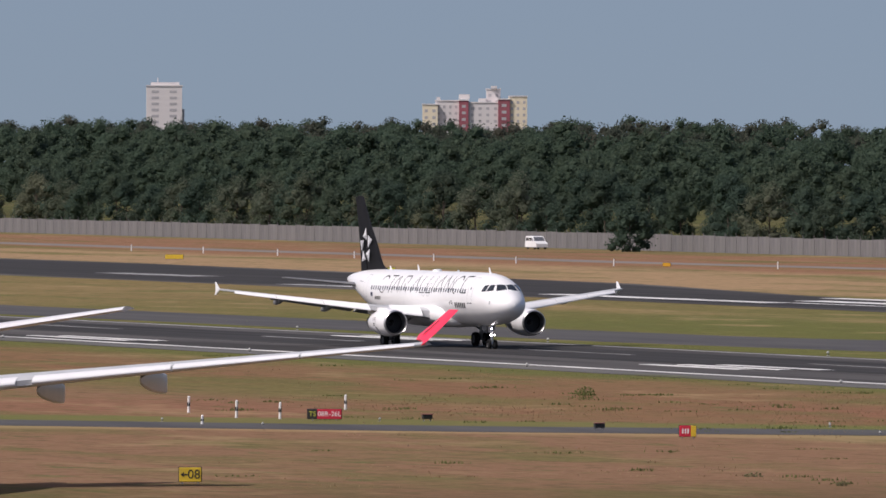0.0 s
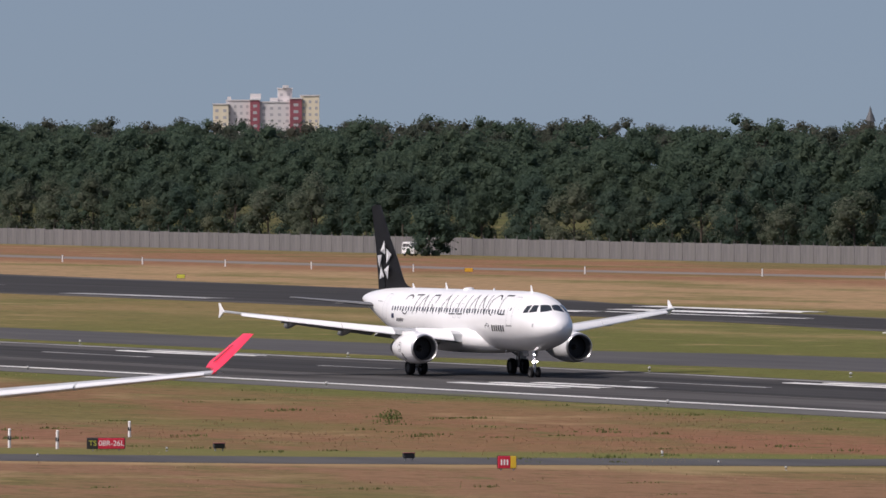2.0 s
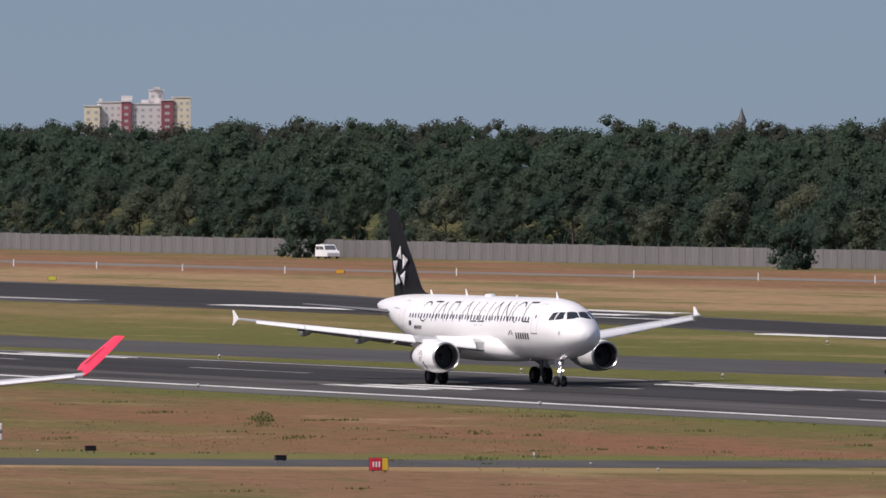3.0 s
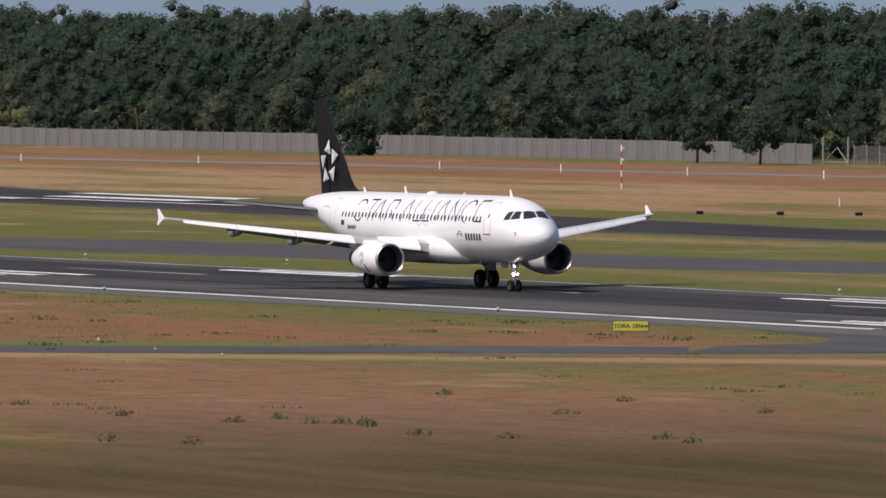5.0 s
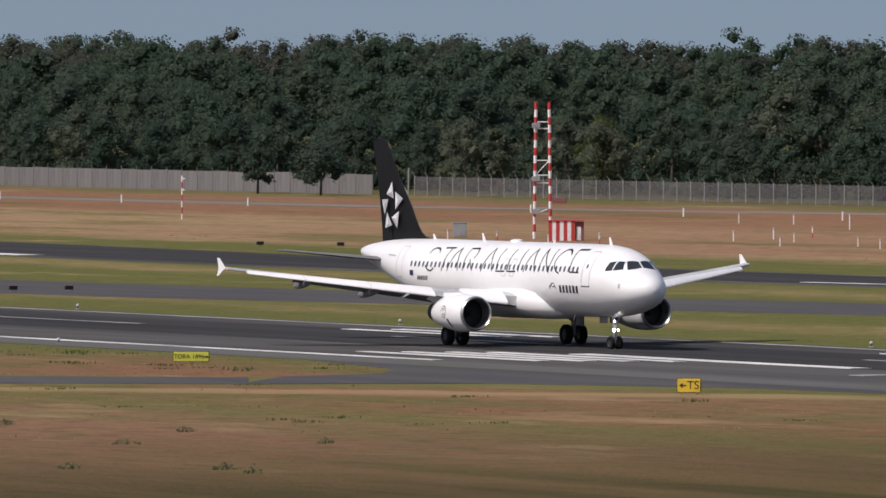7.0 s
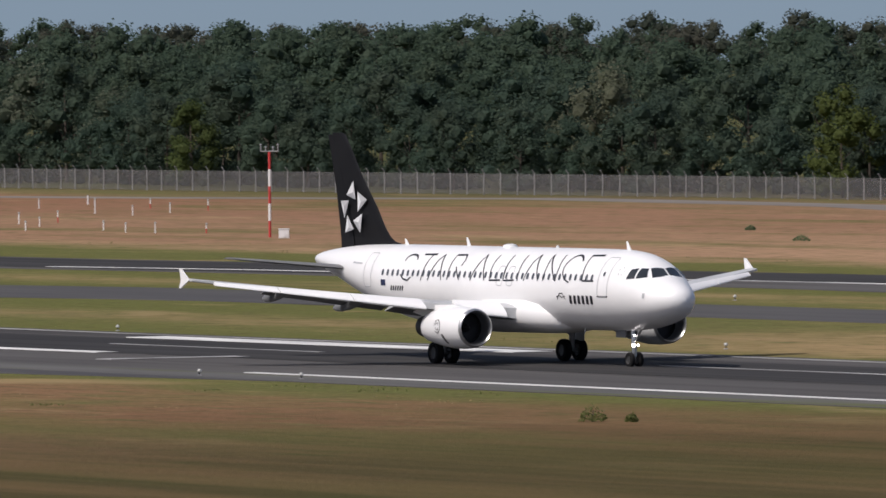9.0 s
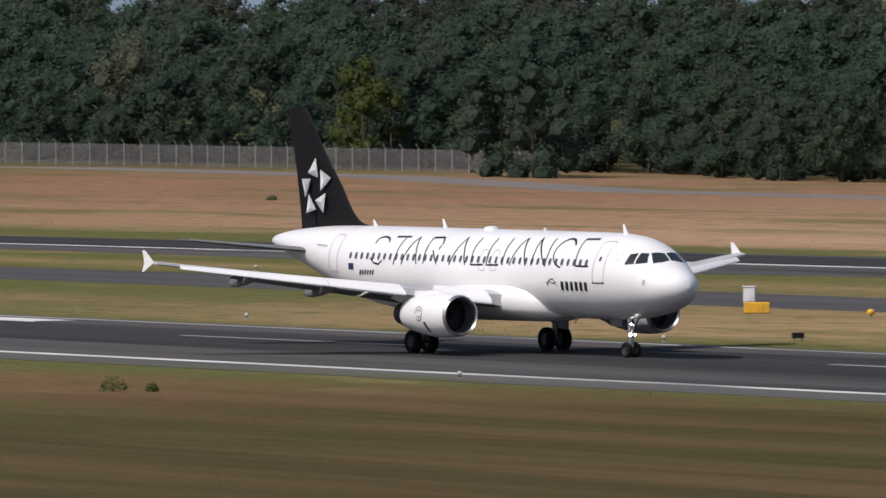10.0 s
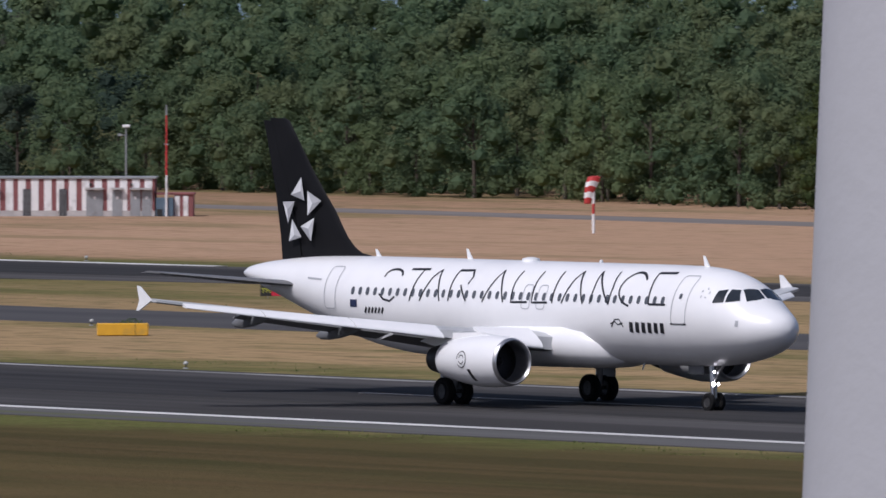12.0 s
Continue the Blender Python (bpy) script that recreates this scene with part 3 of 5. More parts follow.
def make_fence():
    concrete = material("weathered_concrete", (0.160, 0.154, 0.156), 0.9, other=(0.110, 0.106, 0.108), scale=2.2, mix=0.4, stretch=(1, 1, 0.12), per_object=0.05,
                        wear=(0.13, 0.125, 0.12), wear_scale=0.5, wear_at=(0.56, 0.72), bump=0.2, bump_scale=9)
    metal = material("galvanised_steel", (0.25, 0.245, 0.24), 0.6, metal=0.0, other=(0.20, 0.195, 0.19), scale=3, mix=0.4)
    mesh = material("wire_mesh", (0.12, 0.115, 0.118), 0.7, other=(0.09, 0.087, 0.088), scale=0.8, mix=0.4, per_object=0.12)
    nt = mesh.node_tree
    b, out = nt.nodes["Principled BSDF"], nt.nodes["Material Output"]
    clear, mx = nt.nodes.new("ShaderNodeBsdfTransparent"), nt.nodes.new("ShaderNodeMixShader")
    mx.inputs[0].default_value = 0.55
    nt.links.new(clear.outputs[0], mx.inputs[1])
    nt.links.new(b.outputs[0], mx.inputs[2])
    nt.links.new(mx.outputs[0], out.inputs[0])
    wall = thing("concrete_wall", (0, 0, 0), "grey concrete panel wall around the airfield", "wall")
    panel = boxed(0, 3.985, -0.06, 0.06, 0, 2.35, bevel=0.02)
    first = part("panel", panel, concrete, wall)
    post = part("post", box(boxed(-0.06, 0.06, -0.10, 0.1, 0, 2.4, bevel=0.02), -0.035, 0.035, -0.12, -0.05, 2.3, 2.7), concrete, wall)
    x, n = -1965.0, 0
    rng = random.Random(5)
    while x < -1302.5:
        y0, y1 = fence_y(x), fence_y(x + 4)
        p = first if n == 0 else part("panel", first.data, None, wall)
        q = post if n == 0 else part("post", post.data, None, wall)
        p.matrix_basis = pose(x, y0, -rng.uniform(0, 0.12), 0, 0, math.degrees(math.atan2(y1 - y0, 4.0)))
        q.matrix_basis = pose(x - 0.05, y0 - 0.02, 0)
        x, n = x + 4.0, n + 1
    fence = thing("wire_fence", (0, 0, 0), "grey wire mesh fence on tall steel posts", "fence")
    sheet = bmesh.new()
    bmesh.ops.create_grid(sheet, x_segments=1, y_segments=1, size=0.5)
    bmesh.ops.transform(sheet, matrix=Matrix.Translation((1.5, 0, 1.1)) @ Matrix.Rotation(radians(90), 4, "X") @ Matrix.Diagonal((2.94, 2.1, 1, 1)), verts=sheet.verts)
    first = part("mesh_panel", sheet, mesh, fence)
    bm = tubed((0, 0, -0.1), (0, 0, 2.2), 0.07, n=6)
    tube(bm, (0, 0, 2.2), (0, -0.28, 2.6), 0.06, n=6)
    post = part("post", bm, metal, fence)
    x, n = -1291.0, 0
    while x < -1021.0:
        y0, y1 = fence_y(x), fence_y(x + 3)
        p = first if n == 0 else part("mesh_panel", first.data, None, fence)
        q = post if n == 0 else part("post", post.data, None, fence)
        p.matrix_basis = pose(x, y0, 0, 0, 0, math.degrees(math.atan2(y1 - y0, 3.0)))
        q.matrix_basis = pose(x, y0 - 0.03, 0, 0, rng.uniform(-1, 1), rng.uniform(-8, 8))
        x, n = x + 3.0, n + 1
    gate = thing("fence_gate", (-1295.0, 618.0, 0), "grey steel gate frame in the fence", "gate")
    for dx in (-3.3, 3.3):
        part("gate_post", tubed((dx, 0, -0.1), (dx, 0, 3.1), 0.12, n=8), metal, gate)
    part("brace", tubed((-3.2, 0, 0.2), (0.4, 0, 1.9), 0.06, n=6), metal, gate)
    part("brace", tubed((3.2, 0, 0.2), (0.4, 0, 1.9), 0.06, n=6), metal, gate)
    part("rail", tubed((-3.2, 0, 0.25), (3.2, 0, 0.25), 0.06, n=6), metal, gate)


def make_tufts():
    """Stalks and blades that roughen the grass where the camera looks across it from nearest."""
    rng = np.random.default_rng(3)

    def scatter(name, mat, count, region, tall, wide, label, seed, cut, blades=6):
        verts, faces, at, made, tries = [], [], 0, 0, 0
        while made < count and tries < count * 25:
            tries += 1
            x, y = region(rng)
            if noise.noise((x * 0.05, y * 0.11, seed)) + 0.35 * noise.noise((x * 0.3, y * 0.4, seed)) < cut:
                continue
            made += 1
            h = tall * rng.uniform(0.5, 1.4)
            for k in range(blades):
                a, lean = rng.uniform(0, 6.283), rng.uniform(0.0, 0.5)
                bx, by = x + rng.normal() * wide, y + rng.normal() * wide
                dx, dy = math.cos(a), math.sin(a)
                t = 0.03 + 0.05 * rng.random()
                hh = h * rng.uniform(0.6, 1.1)
                verts += [(bx - dy * t, by + dx * t, -0.02), (bx + dy * t, by - dx * t, -0.02), (bx + dx * lean * hh, by + dy * lean * hh, hh)]
                faces.append((at, at + 1, at + 2))
                at += 3
        tagged(new(name, mesh_of(name, verts, faces, mat)), label, "grass", kind="stuff")

    def near(rng):
        y = rng.uniform(176, 291)
        far = -y / math.tan(radians(19.0))
        x = rng.uniform(far, -y / math.tan(radians(38.5)))
        onway = abs(x - float(np.interp(y, (139, 216.5, 229, 252, 262, 272, 292), (-700, -624, -612.5, -597.5, -594, -587.5, -580)))) < (8.5 if y < 273 else 38)
        onway = onway or x > -505
        return (x, y) if not onway else (rng.uniform(-700, -600), rng.uniform(238, 290))

    def middle(rng):
        y = rng.choice((rng.uniform(335, 345), rng.uniform(398, 407), rng.uniform(460, 475)))
        return rng.uniform(-y / math.tan(radians(19.0)), -y / math.tan(radians(38))), y

    def verge(rng):
        y = rng.uniform(288.5, 293.0)
        x = rng.uniform(-760, -340)
        return (x, y) if not -630 < x < -538 else (-700 + rng.uniform(-60, 60), y)
    scatter("dry_grass", DRY, 350, near, 0.07, 1.2, "dry reddish brown grass stalks beside the runway", 1.7, 0.05)
    scatter("straw_grass", STRAW, 350, near, 0.07, 1.2, "pale straw-coloured grass stalks beside the runway", 5.1, 0.2)
    scatter("green_grass", FRESH, 110, near, 0.15, 0.5, "clumps of fresh green grass beside the runway", 9.3, 0.12, 26)
    scatter("verge_grass", FRESH, 180, verge, 0.08, 0.7, "green grass growing at the runway's edge", 2.2, 0.0)
    scatter("far_grass", FRESH, 350, middle, 0.08, 1.0, "green grass between the two runways", 4.4, 0.1)




make_wood()
make_fence()
make_tufts()

# ---- the airliner on its take-off run: nose at x = 0, x forward, wheels on z = 0 ----
SKIN = material("white_aircraft_paint", (0.80, 0.80, 0.80), 0.32, other=(0.75, 0.75, 0.755), scale=0.7, mix=0.5, coat=0.25, wear=(0.70, 0.70, 0.71), wear_scale=0.3, wear_at=(0.6, 0.8))
WING_GREY = material("wing_grey", (0.50, 0.51, 0.52), 0.42, other=(0.42, 0.43, 0.44), scale=0.9, mix=0.5, wear=(0.36, 0.365, 0.37), wear_scale=0.5)
# dark grey that puts the shade beneath wing and tailplane into the paint
WING_SHADE = material("wing_shade_grey", (0.19, 0.195, 0.205), 0.5, other=(0.15, 0.155, 0.16), scale=0.9, wear=(0.12, 0.12, 0.125), wear_scale=0.5, spec=0.3)
BLACK = material("black_tail_paint", (0.006, 0.006, 0.007), 0.5, other=(0.009, 0.009, 0.010), scale=0.6, spec=0.15)
INK = material("dark_livery_paint", (0.008, 0.008, 0.012), 0.5, other=(0.014, 0.014, 0.018), scale=2)
GREY_LINE = material("grey_seam", (0.42, 0.43, 0.45), 0.5, other=(0.36, 0.37, 0.39), scale=3)
CABIN_GLASS = material("dark_window", (0.075, 0.080, 0.090), 0.2, other=(0.11, 0.115, 0.125), scale=2, coat=0.5)
WIND_GLASS = material("cockpit_glass", (0.012, 0.016, 0.020), 0.06, other=(0.02, 0.026, 0.03), scale=1.5, coat=0.8)
STEEL = material("bare_metal", (0.55, 0.55, 0.56), 0.3, metal=0.9, other=(0.42, 0.42, 0.43), scale=3)
HOT_METAL = material("dark_exhaust_metal", (0.06, 0.058, 0.056), 0.5, metal=0.5, other=(0.035, 0.034, 0.034), scale=4)
DARK = material("shadowed_interior", (0.012, 0.012, 0.013), 0.6, other=(0.02, 0.02, 0.022), scale=3)
RUBBER_TYRE = material("tyre_rubber", (0.008, 0.008, 0.009), 0.85, other=(0.012, 0.012, 0.012), scale=6, spec=0.15)
HUB = material("dark_wheel_hub", (0.06, 0.06, 0.062), 0.5, metal=0.3, other=(0.04, 0.04, 0.04), scale=6)
STAB_GREY = material("tailplane_grey", (0.17, 0.172, 0.178), 0.5, other=(0.135, 0.137, 0.142), scale=0.9, spec=0.3)
SILVER = material("silver_tail_mark", (0.74, 0.75, 0.76), 0.4, other=(0.52, 0.53, 0.54), scale=1.2)
SILVER_MID = material("mid_grey_tail_mark", (0.50, 0.505, 0.52), 0.42, other=(0.38, 0.385, 0.40), scale=1.2)
SILVER_DIM = material("grey_tail_mark", (0.36, 0.365, 0.38), 0.45, other=(0.22, 0.225, 0.24), scale=1.2)
BLUE = material("blue_flag", (0.014, 0.022, 0.065), 0.5, other=(0.02, 0.03, 0.08), scale=5)
LAMP = material("landing_light_glow", (1.0, 0.95, 0.92), 0.3, emit=12.0)
RED_PAINT = material("red_winglet_paint", (0.88, 0.03, 0.075), 0.38, other=(0.82, 0.028, 0.07), scale=1.0, coat=0.2)

BODY = np.array([  # metres behind the nose, top, bottom, half width
    (0.00, 3.48, 3.40, 0.04), (0.06, 3.70, 3.17, 0.28), (0.2, 3.90, 2.98, 0.52), (0.5, 4.13, 2.75, 0.84), (1.0, 4.36, 2.50, 1.18), (1.5, 4.60, 2.32, 1.43),
    (2.2, 5.12, 2.14, 1.66), (3.0, 5.53, 2.00, 1.82), (4.0, 5.80, 1.90, 1.92), (5.5, 5.93, 1.83, 1.97), (7.0, 5.95, 1.81, 1.975), (16.0, 5.95, 1.81, 1.975),
    (24.0, 5.95, 1.82, 1.975), (26.5, 5.95, 2.02, 1.94), (29.0, 5.94, 2.50, 1.83), (31.0, 5.91, 3.06, 1.64), (33.0, 5.84, 3.66, 1.32),
    (35.0, 5.68, 4.24, 0.93), (36.5, 5.50, 4.62, 0.60), (37.3, 5.32, 4.83, 0.34), (37.57, 5.18, 4.96, 0.13)])


def body_at(s):
    return [float(np.interp(s, BODY[:, 0], BODY[:, k])) for k in (1, 2, 3)]


def smooth_stations():
    s = np.concatenate([np.linspace(0, 2.4, 26) ** 1.0, np.linspace(2.6, 7, 18), np.linspace(8, 24, 9), np.linspace(25, 37.57, 26)])
    return s


def skin(s, z=None, y=None, off=0.012, side=-1):
    """A point on the fuselage's skin at s metres behind the nose, at height z or at y metres from the middle."""
    top, bottom, half = body_at(s)
    mid, tall = (top + bottom) / 2, (top - bottom) / 2
    if y is None:
        k = max(-0.995, min(0.995, (z - mid) / tall))
        y = side * half * math.sqrt(1 - k * k)
    else:
        z = mid + tall * math.sqrt(max(0.0, 1 - (y / half) ** 2))
    n = Vector((0, y / half ** 2, (z - mid) / tall ** 2)).normalized()
    return Vector((-s, y, z)) + n * off


def skin_patch(corners, n=6, off=0.012, side=-1, by_y=False):
    """A patch of skin within four corners (s, z) or (s, y), given in order round it."""
    a, b, c, d = [Vector(p) for p in corners]
    rings = []
    for i in range(n + 1):
        p, q = a.lerp(d, i / n), b.lerp(c, i / n)
        row = [p.lerp(q, j / n) for j in range(n + 1)]
        rings.append([skin(v.x, y=v.y, off=off) if by_y else skin(v.x, z=v.y, off=off, side=side) for v in row])
    return loft(rings, closed=False)


def skin_line(points, wide, off=0.014, side=-1, bm=None):
    """A painted stroke along points (s, z) on the skin."""
    bm = bm or bmesh.new()
    pts = []
    for (s0, z0), (s1, z1) in zip(points, points[1:]):
        n = max(1, int(math.hypot(s1 - s0, z1 - z0) / 0.18))
        pts += [(s0 + (s1 - s0) * i / n, z0 + (z1 - z0) * i / n) for i in range(n)]
    pts.append(points[-1])
    prev = None
    for i, (s, z) in enumerate(pts):
        a, b = pts[max(0, i - 1)], pts[min(len(pts) - 1, i + 1)]
        d = Vector((b[0] - a[0], b[1] - a[1])).normalized() * wide / 2
        pair = [bm.verts.new(skin(s - d.y, z=z + d.x, off=off, side=side)), bm.verts.new(skin(s + d.y, z=z - d.x, off=off, side=side))]
        if prev:
            bm.faces.new((prev[0], prev[1], pair[1], pair[0]))
        prev = pair
    return bm


def rounded(s0, s1, z0, z1, r):
    pts = []
    for cx, cz, a0 in ((s1 - r, z1 - r, 0), (s0 + r, z1 - r, 90), (s0 + r, z0 + r, 180), (s1 - r, z0 + r, 270)):
        pts += [(cx + r * math.cos(radians(a0 + k * 30)), cz + r * math.sin(radians(a0 + k * 30))) for k in range(4)]
    return pts


def airfoil(le, chord, y, z, thick, a0=0.0, a1=1.0, droop=0.0, n=9, shift=(0, 0)):
    """One wing section from a0 to a1 of the chord; le metres behind the nose."""
    top, bottom = [], []
    for i in range(n + 1):
        k = a0 + (a1 - a0) * (1 - math.cos(math.pi * i / n)) / 2
        t = thick * chord * 5 * (0.2969 * math.sqrt(k) - 0.126 * k - 0.3516 * k ** 2 + 0.2843 * k ** 3 - 0.1015 * k ** 4)
        camber = 0.02 * chord * 4 * k * (1 - k)
        back, drop = (k - a0) * chord * math.cos(droop), (k - a0) * chord * math.sin(droop)
        s = le + a0 * chord + back + shift[0]
        zz = z + camber - drop + shift[1]
        top.append((-s, y, zz + max(t, 0.006)))
        bottom.append((-s, y, zz - max(t, 0.006) * 0.8))
    return top + bottom[::-1]


def shade_under(ob, under):
    """Paints shade into the faces that look down, as a second colour."""
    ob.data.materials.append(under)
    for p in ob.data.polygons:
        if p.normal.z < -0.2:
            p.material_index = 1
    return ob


def wing_sections(spec, ys, side, **k):
    out = []
    for y in ys:
        le, chord, z, thick = [float(np.interp(y, [p[0] for p in spec], [p[i] for p in spec])) for i in (1, 2, 3, 4)]
        out.append(airfoil(le, chord, side * y, z, thick, **k))
    return out


WING = ((1.6, 12.3, 6.9, 2.50, 0.145), (6.4, 14.95, 4.30, 3.05, 0.12), (16.8, 20.55, 1.55, 4.43, 0.105))


def engine_parts(parent, y, z, s, k=1.0):
    def spun(name, prof, mat, label="", n=36):
        part(name, moved(turned([(-a * k, r * k) for a, r in prof], n), -s, y, z), mat, parent, label, smooth=True, sharp=50)
    spun("nacelle", [(0.16, 0.985), (0.5, 1.035), (1.2, 1.075), (2.0, 1.07), (2.9, 0.985), (3.7, 0.87), (4.35, 0.76), (4.35, 0.70), (3.4, 0.78)], SKIN)
    spun("inlet_lip", [(0.95, 0.80), (0.35, 0.80), (0.08, 0.83), (0.0, 0.895), (0.03, 0.94), (0.16, 0.985)], STEEL, "bare metal inlet lip")
    spun("inlet_duct", [(1.25, 0.80), (0.9, 0.80)], HOT_METAL)
    spun("fan", [(1.2, 0.80), (1.12, 0.22)], DARK, "dark engine fan")
    spun("spinner", [(1.14, 0.24), (0.95, 0.17), (0.75, 0.02)], HOT_METAL)
    spun("exhaust_nozzle", [(3.6, 0.70), (4.3, 0.70), (4.9, 0.60), (5.3, 0.52), (5.3, 0.47), (4.6, 0.5)], HOT_METAL, "dark exhaust nozzle")
    spun("exhaust_cone", [(4.6, 0.42), (5.3, 0.28), (5.9, 0.03)], HOT_METAL)


def wheel(parent, x, y, r, wide, name="wheel"):
    hub = part(name, moved(turned([(-wide / 2, r * 0.55), (-wide * 0.35, r * 0.5), (-wide * 0.3, 0.02)], 20, "y"), x, y, r), HUB, parent, smooth=True)
    rim = turned([(wide * 0.3, 0.02), (wide * 0.35, r * 0.5), (wide / 2, r * 0.55)], 20, "y")
    part("rim", moved(rim, x, y, r), HUB, hub, smooth=True)
    prof = [(-wide * 0.42, r * 0.56), (-wide / 2, r * 0.72), (-wide * 0.46, r * 0.9), (-wide * 0.3, r * 0.985), (0, r), (wide * 0.3, r * 0.985), (wide * 0.46, r * 0.9), (wide / 2, r * 0.72), (wide * 0.42, r * 0.56)]
    part("tyre", moved(turned(prof, 28, "y"), x, y, r), RUBBER_TYRE, hub, smooth=True)
    return hub


def build_airliner():
    plane = thing("airliner", (ROLL[0][1], RUN_MID, 0), "white twin-engine airliner with black tail rolling on the runway", "aircraft")
    n = 40
    rings = []
    st = smooth_stations()
    for s in st:
        # soften the table's corners by averaging over a short stretch
        w = 0.0 if s < 0.03 else min(0.35, s * 0.4) if s < 6 else min(1.2, max(0.02, (37.57 - s) * 0.5))
        vals = np.mean([body_at(min(37.57, max(0, s + w * d))) for d in (-1, -0.5, 0, 0.5, 1)], 0) if w else body_at(s)
        top, bottom, half = vals
        mid, tall = (top + bottom) / 2, (top - bottom) / 2
        rings.append([(-s, half * math.cos(2 * math.pi * i / n), mid + tall * math.sin(2 * math.pi * i / n)) for i in range(n)])
    part("fuselage", loft(rings), SKIN, plane, smooth=True, sharp=60)
    # belly fairing
    rings = []
    for s, wide, top, low in ((10.2, 0.9, 2.7, 1.84), (10.7, 1.62, 3.15, 1.72), (11.5, 2.08, 3.5, 1.62), (12.8, 2.24, 3.68, 1.58), (17, 2.26, 3.6, 1.56), (19.5, 2.16, 3.2, 1.6), (21, 1.75, 2.7, 1.72), (22, 0.9, 2.3, 1.85)):
        mid, tall = (top + low) / 2, (top - low) / 2
        ring = []
        for i in range(24):
            c, d = math.cos(2 * math.pi * i / 24), math.sin(2 * math.pi * i / 24)
            ring.append((-s, wide * math.copysign(abs(c) ** 0.75, c), mid + tall * math.copysign(abs(d) ** 0.8, d)))
        rings.append(ring)
    part("belly_fairing", loft(rings), SKIN, plane, smooth=True, sharp=60)
    # wings with slats, flaps, fairings and tip fences
    for side in (-1, 1):
        ys = (1.6, 3, 4.8, 6.4, 9, 12, 14.5, 16.8)
        shade_under(part("wing", loft(wing_sections(WING, ys, side, a0=0.06, a1=0.8)), WING_GREY, plane, "grey swept wing", smooth=True), WING_SHADE)
        for y0, y1 in ((2.9, 5.0), (6.5, 9.7), (9.75, 13.0), (13.05, 15.9)):
            part("slat", loft(wing_sections(WING, np.linspace(y0, y1, 4), side, a0=0.0, a1=0.17, shift=(-0.26, -0.15), droop=-0.30)), SKIN, plane, "white leading-edge slat", smooth=True)
        for y0, y1 in ((2.2, 6.3), (6.5, 12.6)):
            shade_under(part("flap", loft(wing_sections(WING, np.linspace(y0, y1, 4), side, a0=0.78, a1=1.0, shift=(0.22, -0.05), droop=0.28)), WING_GREY, plane, smooth=True), WING_SHADE)
        shade_under(part("aileron", loft(wing_sections(WING, np.linspace(12.7, 16.6, 4), side, a0=0.8, a1=1.0)), WING_GREY, plane, smooth=True), WING_SHADE)
        for y, size in ((3.6, 0.8), (8.4, 1.0), (12.0, 0.85)):
            le, chord, z = [float(np.interp(y, [p[0] for p in WING], [p[i] for p in WING])) for i in (1, 2, 3)]
            rings = []
            for k, r in ((0.0, 0.03), (0.15, 0.15), (0.4, 0.23), (0.7, 0.24), (0.9, 0.17), (1.0, 0.05)):
                s = le + chord * 0.5 + k * 3.1 * size
                zz = z - 0.08 - 0.36 * k * size
                rings.append([(-s, side * y + r * 0.6 * math.cos(a), zz + r * 1.1 * math.sin(a)) for a in [2 * math.pi * i / 12 for i in range(12)]])
            part("flap_fairing", loft(rings), WING_SHADE, plane, smooth=True)
        tip = [(21.0, 4.45), (21.8, 5.02), (21.98, 5.04), (21.85, 4.45), (22.02, 4.02), (21.85, 4.02)]
        rings = [[(-s, side * (16.8 + o + 0.05 * abs(z - 4.46)), z) for s, z in tip] for o in (-0.035, 0.035)]
        part("wingtip_fence", loft(rings), SKIN, plane, "white arrow-shaped wingtip fence")
        engine_parts(plane, side * 5.75, 1.98, 11.0)
        pyl = bmesh.new()
        prof = [(11.9, 2.98), (13.2, 3.15), (16.2, 3.05), (17.2, 2.7), (15.6, 2.4), (12.6, 2.7)]
        loft([[(-s, side * 5.75 + o, z) for s, z in prof] for o in (-0.16, 0.16)], bm=pyl)
        part("pylon", pyl, SKIN, plane)
        swirl = bmesh.new()
        for a0, a1, r in ((0, 320, 0.34), (20, 160, 0.18), (200, 340, 0.18)):
            pts = [(13.2 + r * math.cos(radians(a)), 2.05 + r * math.sin(radians(a))) for a in np.linspace(a0, a1, 12)]
            for (s0, z0), (s1, z1) in zip(pts, pts[1:]):
                d = Vector((s1 - s0, z1 - z0)).normalized() * 0.02
                quad = []
                for s, z in ((s0 - d.y, z0 + d.x), (s0 + d.y, z0 - d.x), (s1 + d.y, z1 - d.x), (s1 - d.y, z1 + d.x)):
                    r2 = float(np.interp(s - 11.0, (0.5, 1.2, 2.0, 2.9), (1.035, 1.075, 1.07, 0.985))) + 0.014
                    quad.append(swirl.verts.new((-s, side * (5.75 + math.sqrt(max(0.01, r2 ** 2 - (z - 1.98) ** 2))), z)))
                swirl.faces.new(quad)
        part("engine_emblem", swirl, INK, plane)
        mark = bmesh.new()
        rows = []
        for k in range(7):
            z, lead = 1.66 - 0.08 * k, 12.62 - 0.03 * k
            reach = side * (5.75 + math.sqrt(1.09 ** 2 - (z - 1.98) ** 2))
            rows.append([(-lead, reach, z), (-lead - 0.2, reach, z)])
        loft(rows, closed=False, bm=mark)
        part("nacelle_mark", mark, INK, plane, "short black mark on the nacelle")
        # tailplane
        stab = ((0.5, 31.6, 4.1, 4.58, 0.075), (6.22, 35.15, 1.65, 5.18, 0.065))
        shade_under(part("tailplane", loft(wing_sections(stab, (0.5, 2, 4, 6.22), side, a1=0.72)), STAB_GREY, plane, "grey swept tailplane", smooth=True), WING_SHADE)
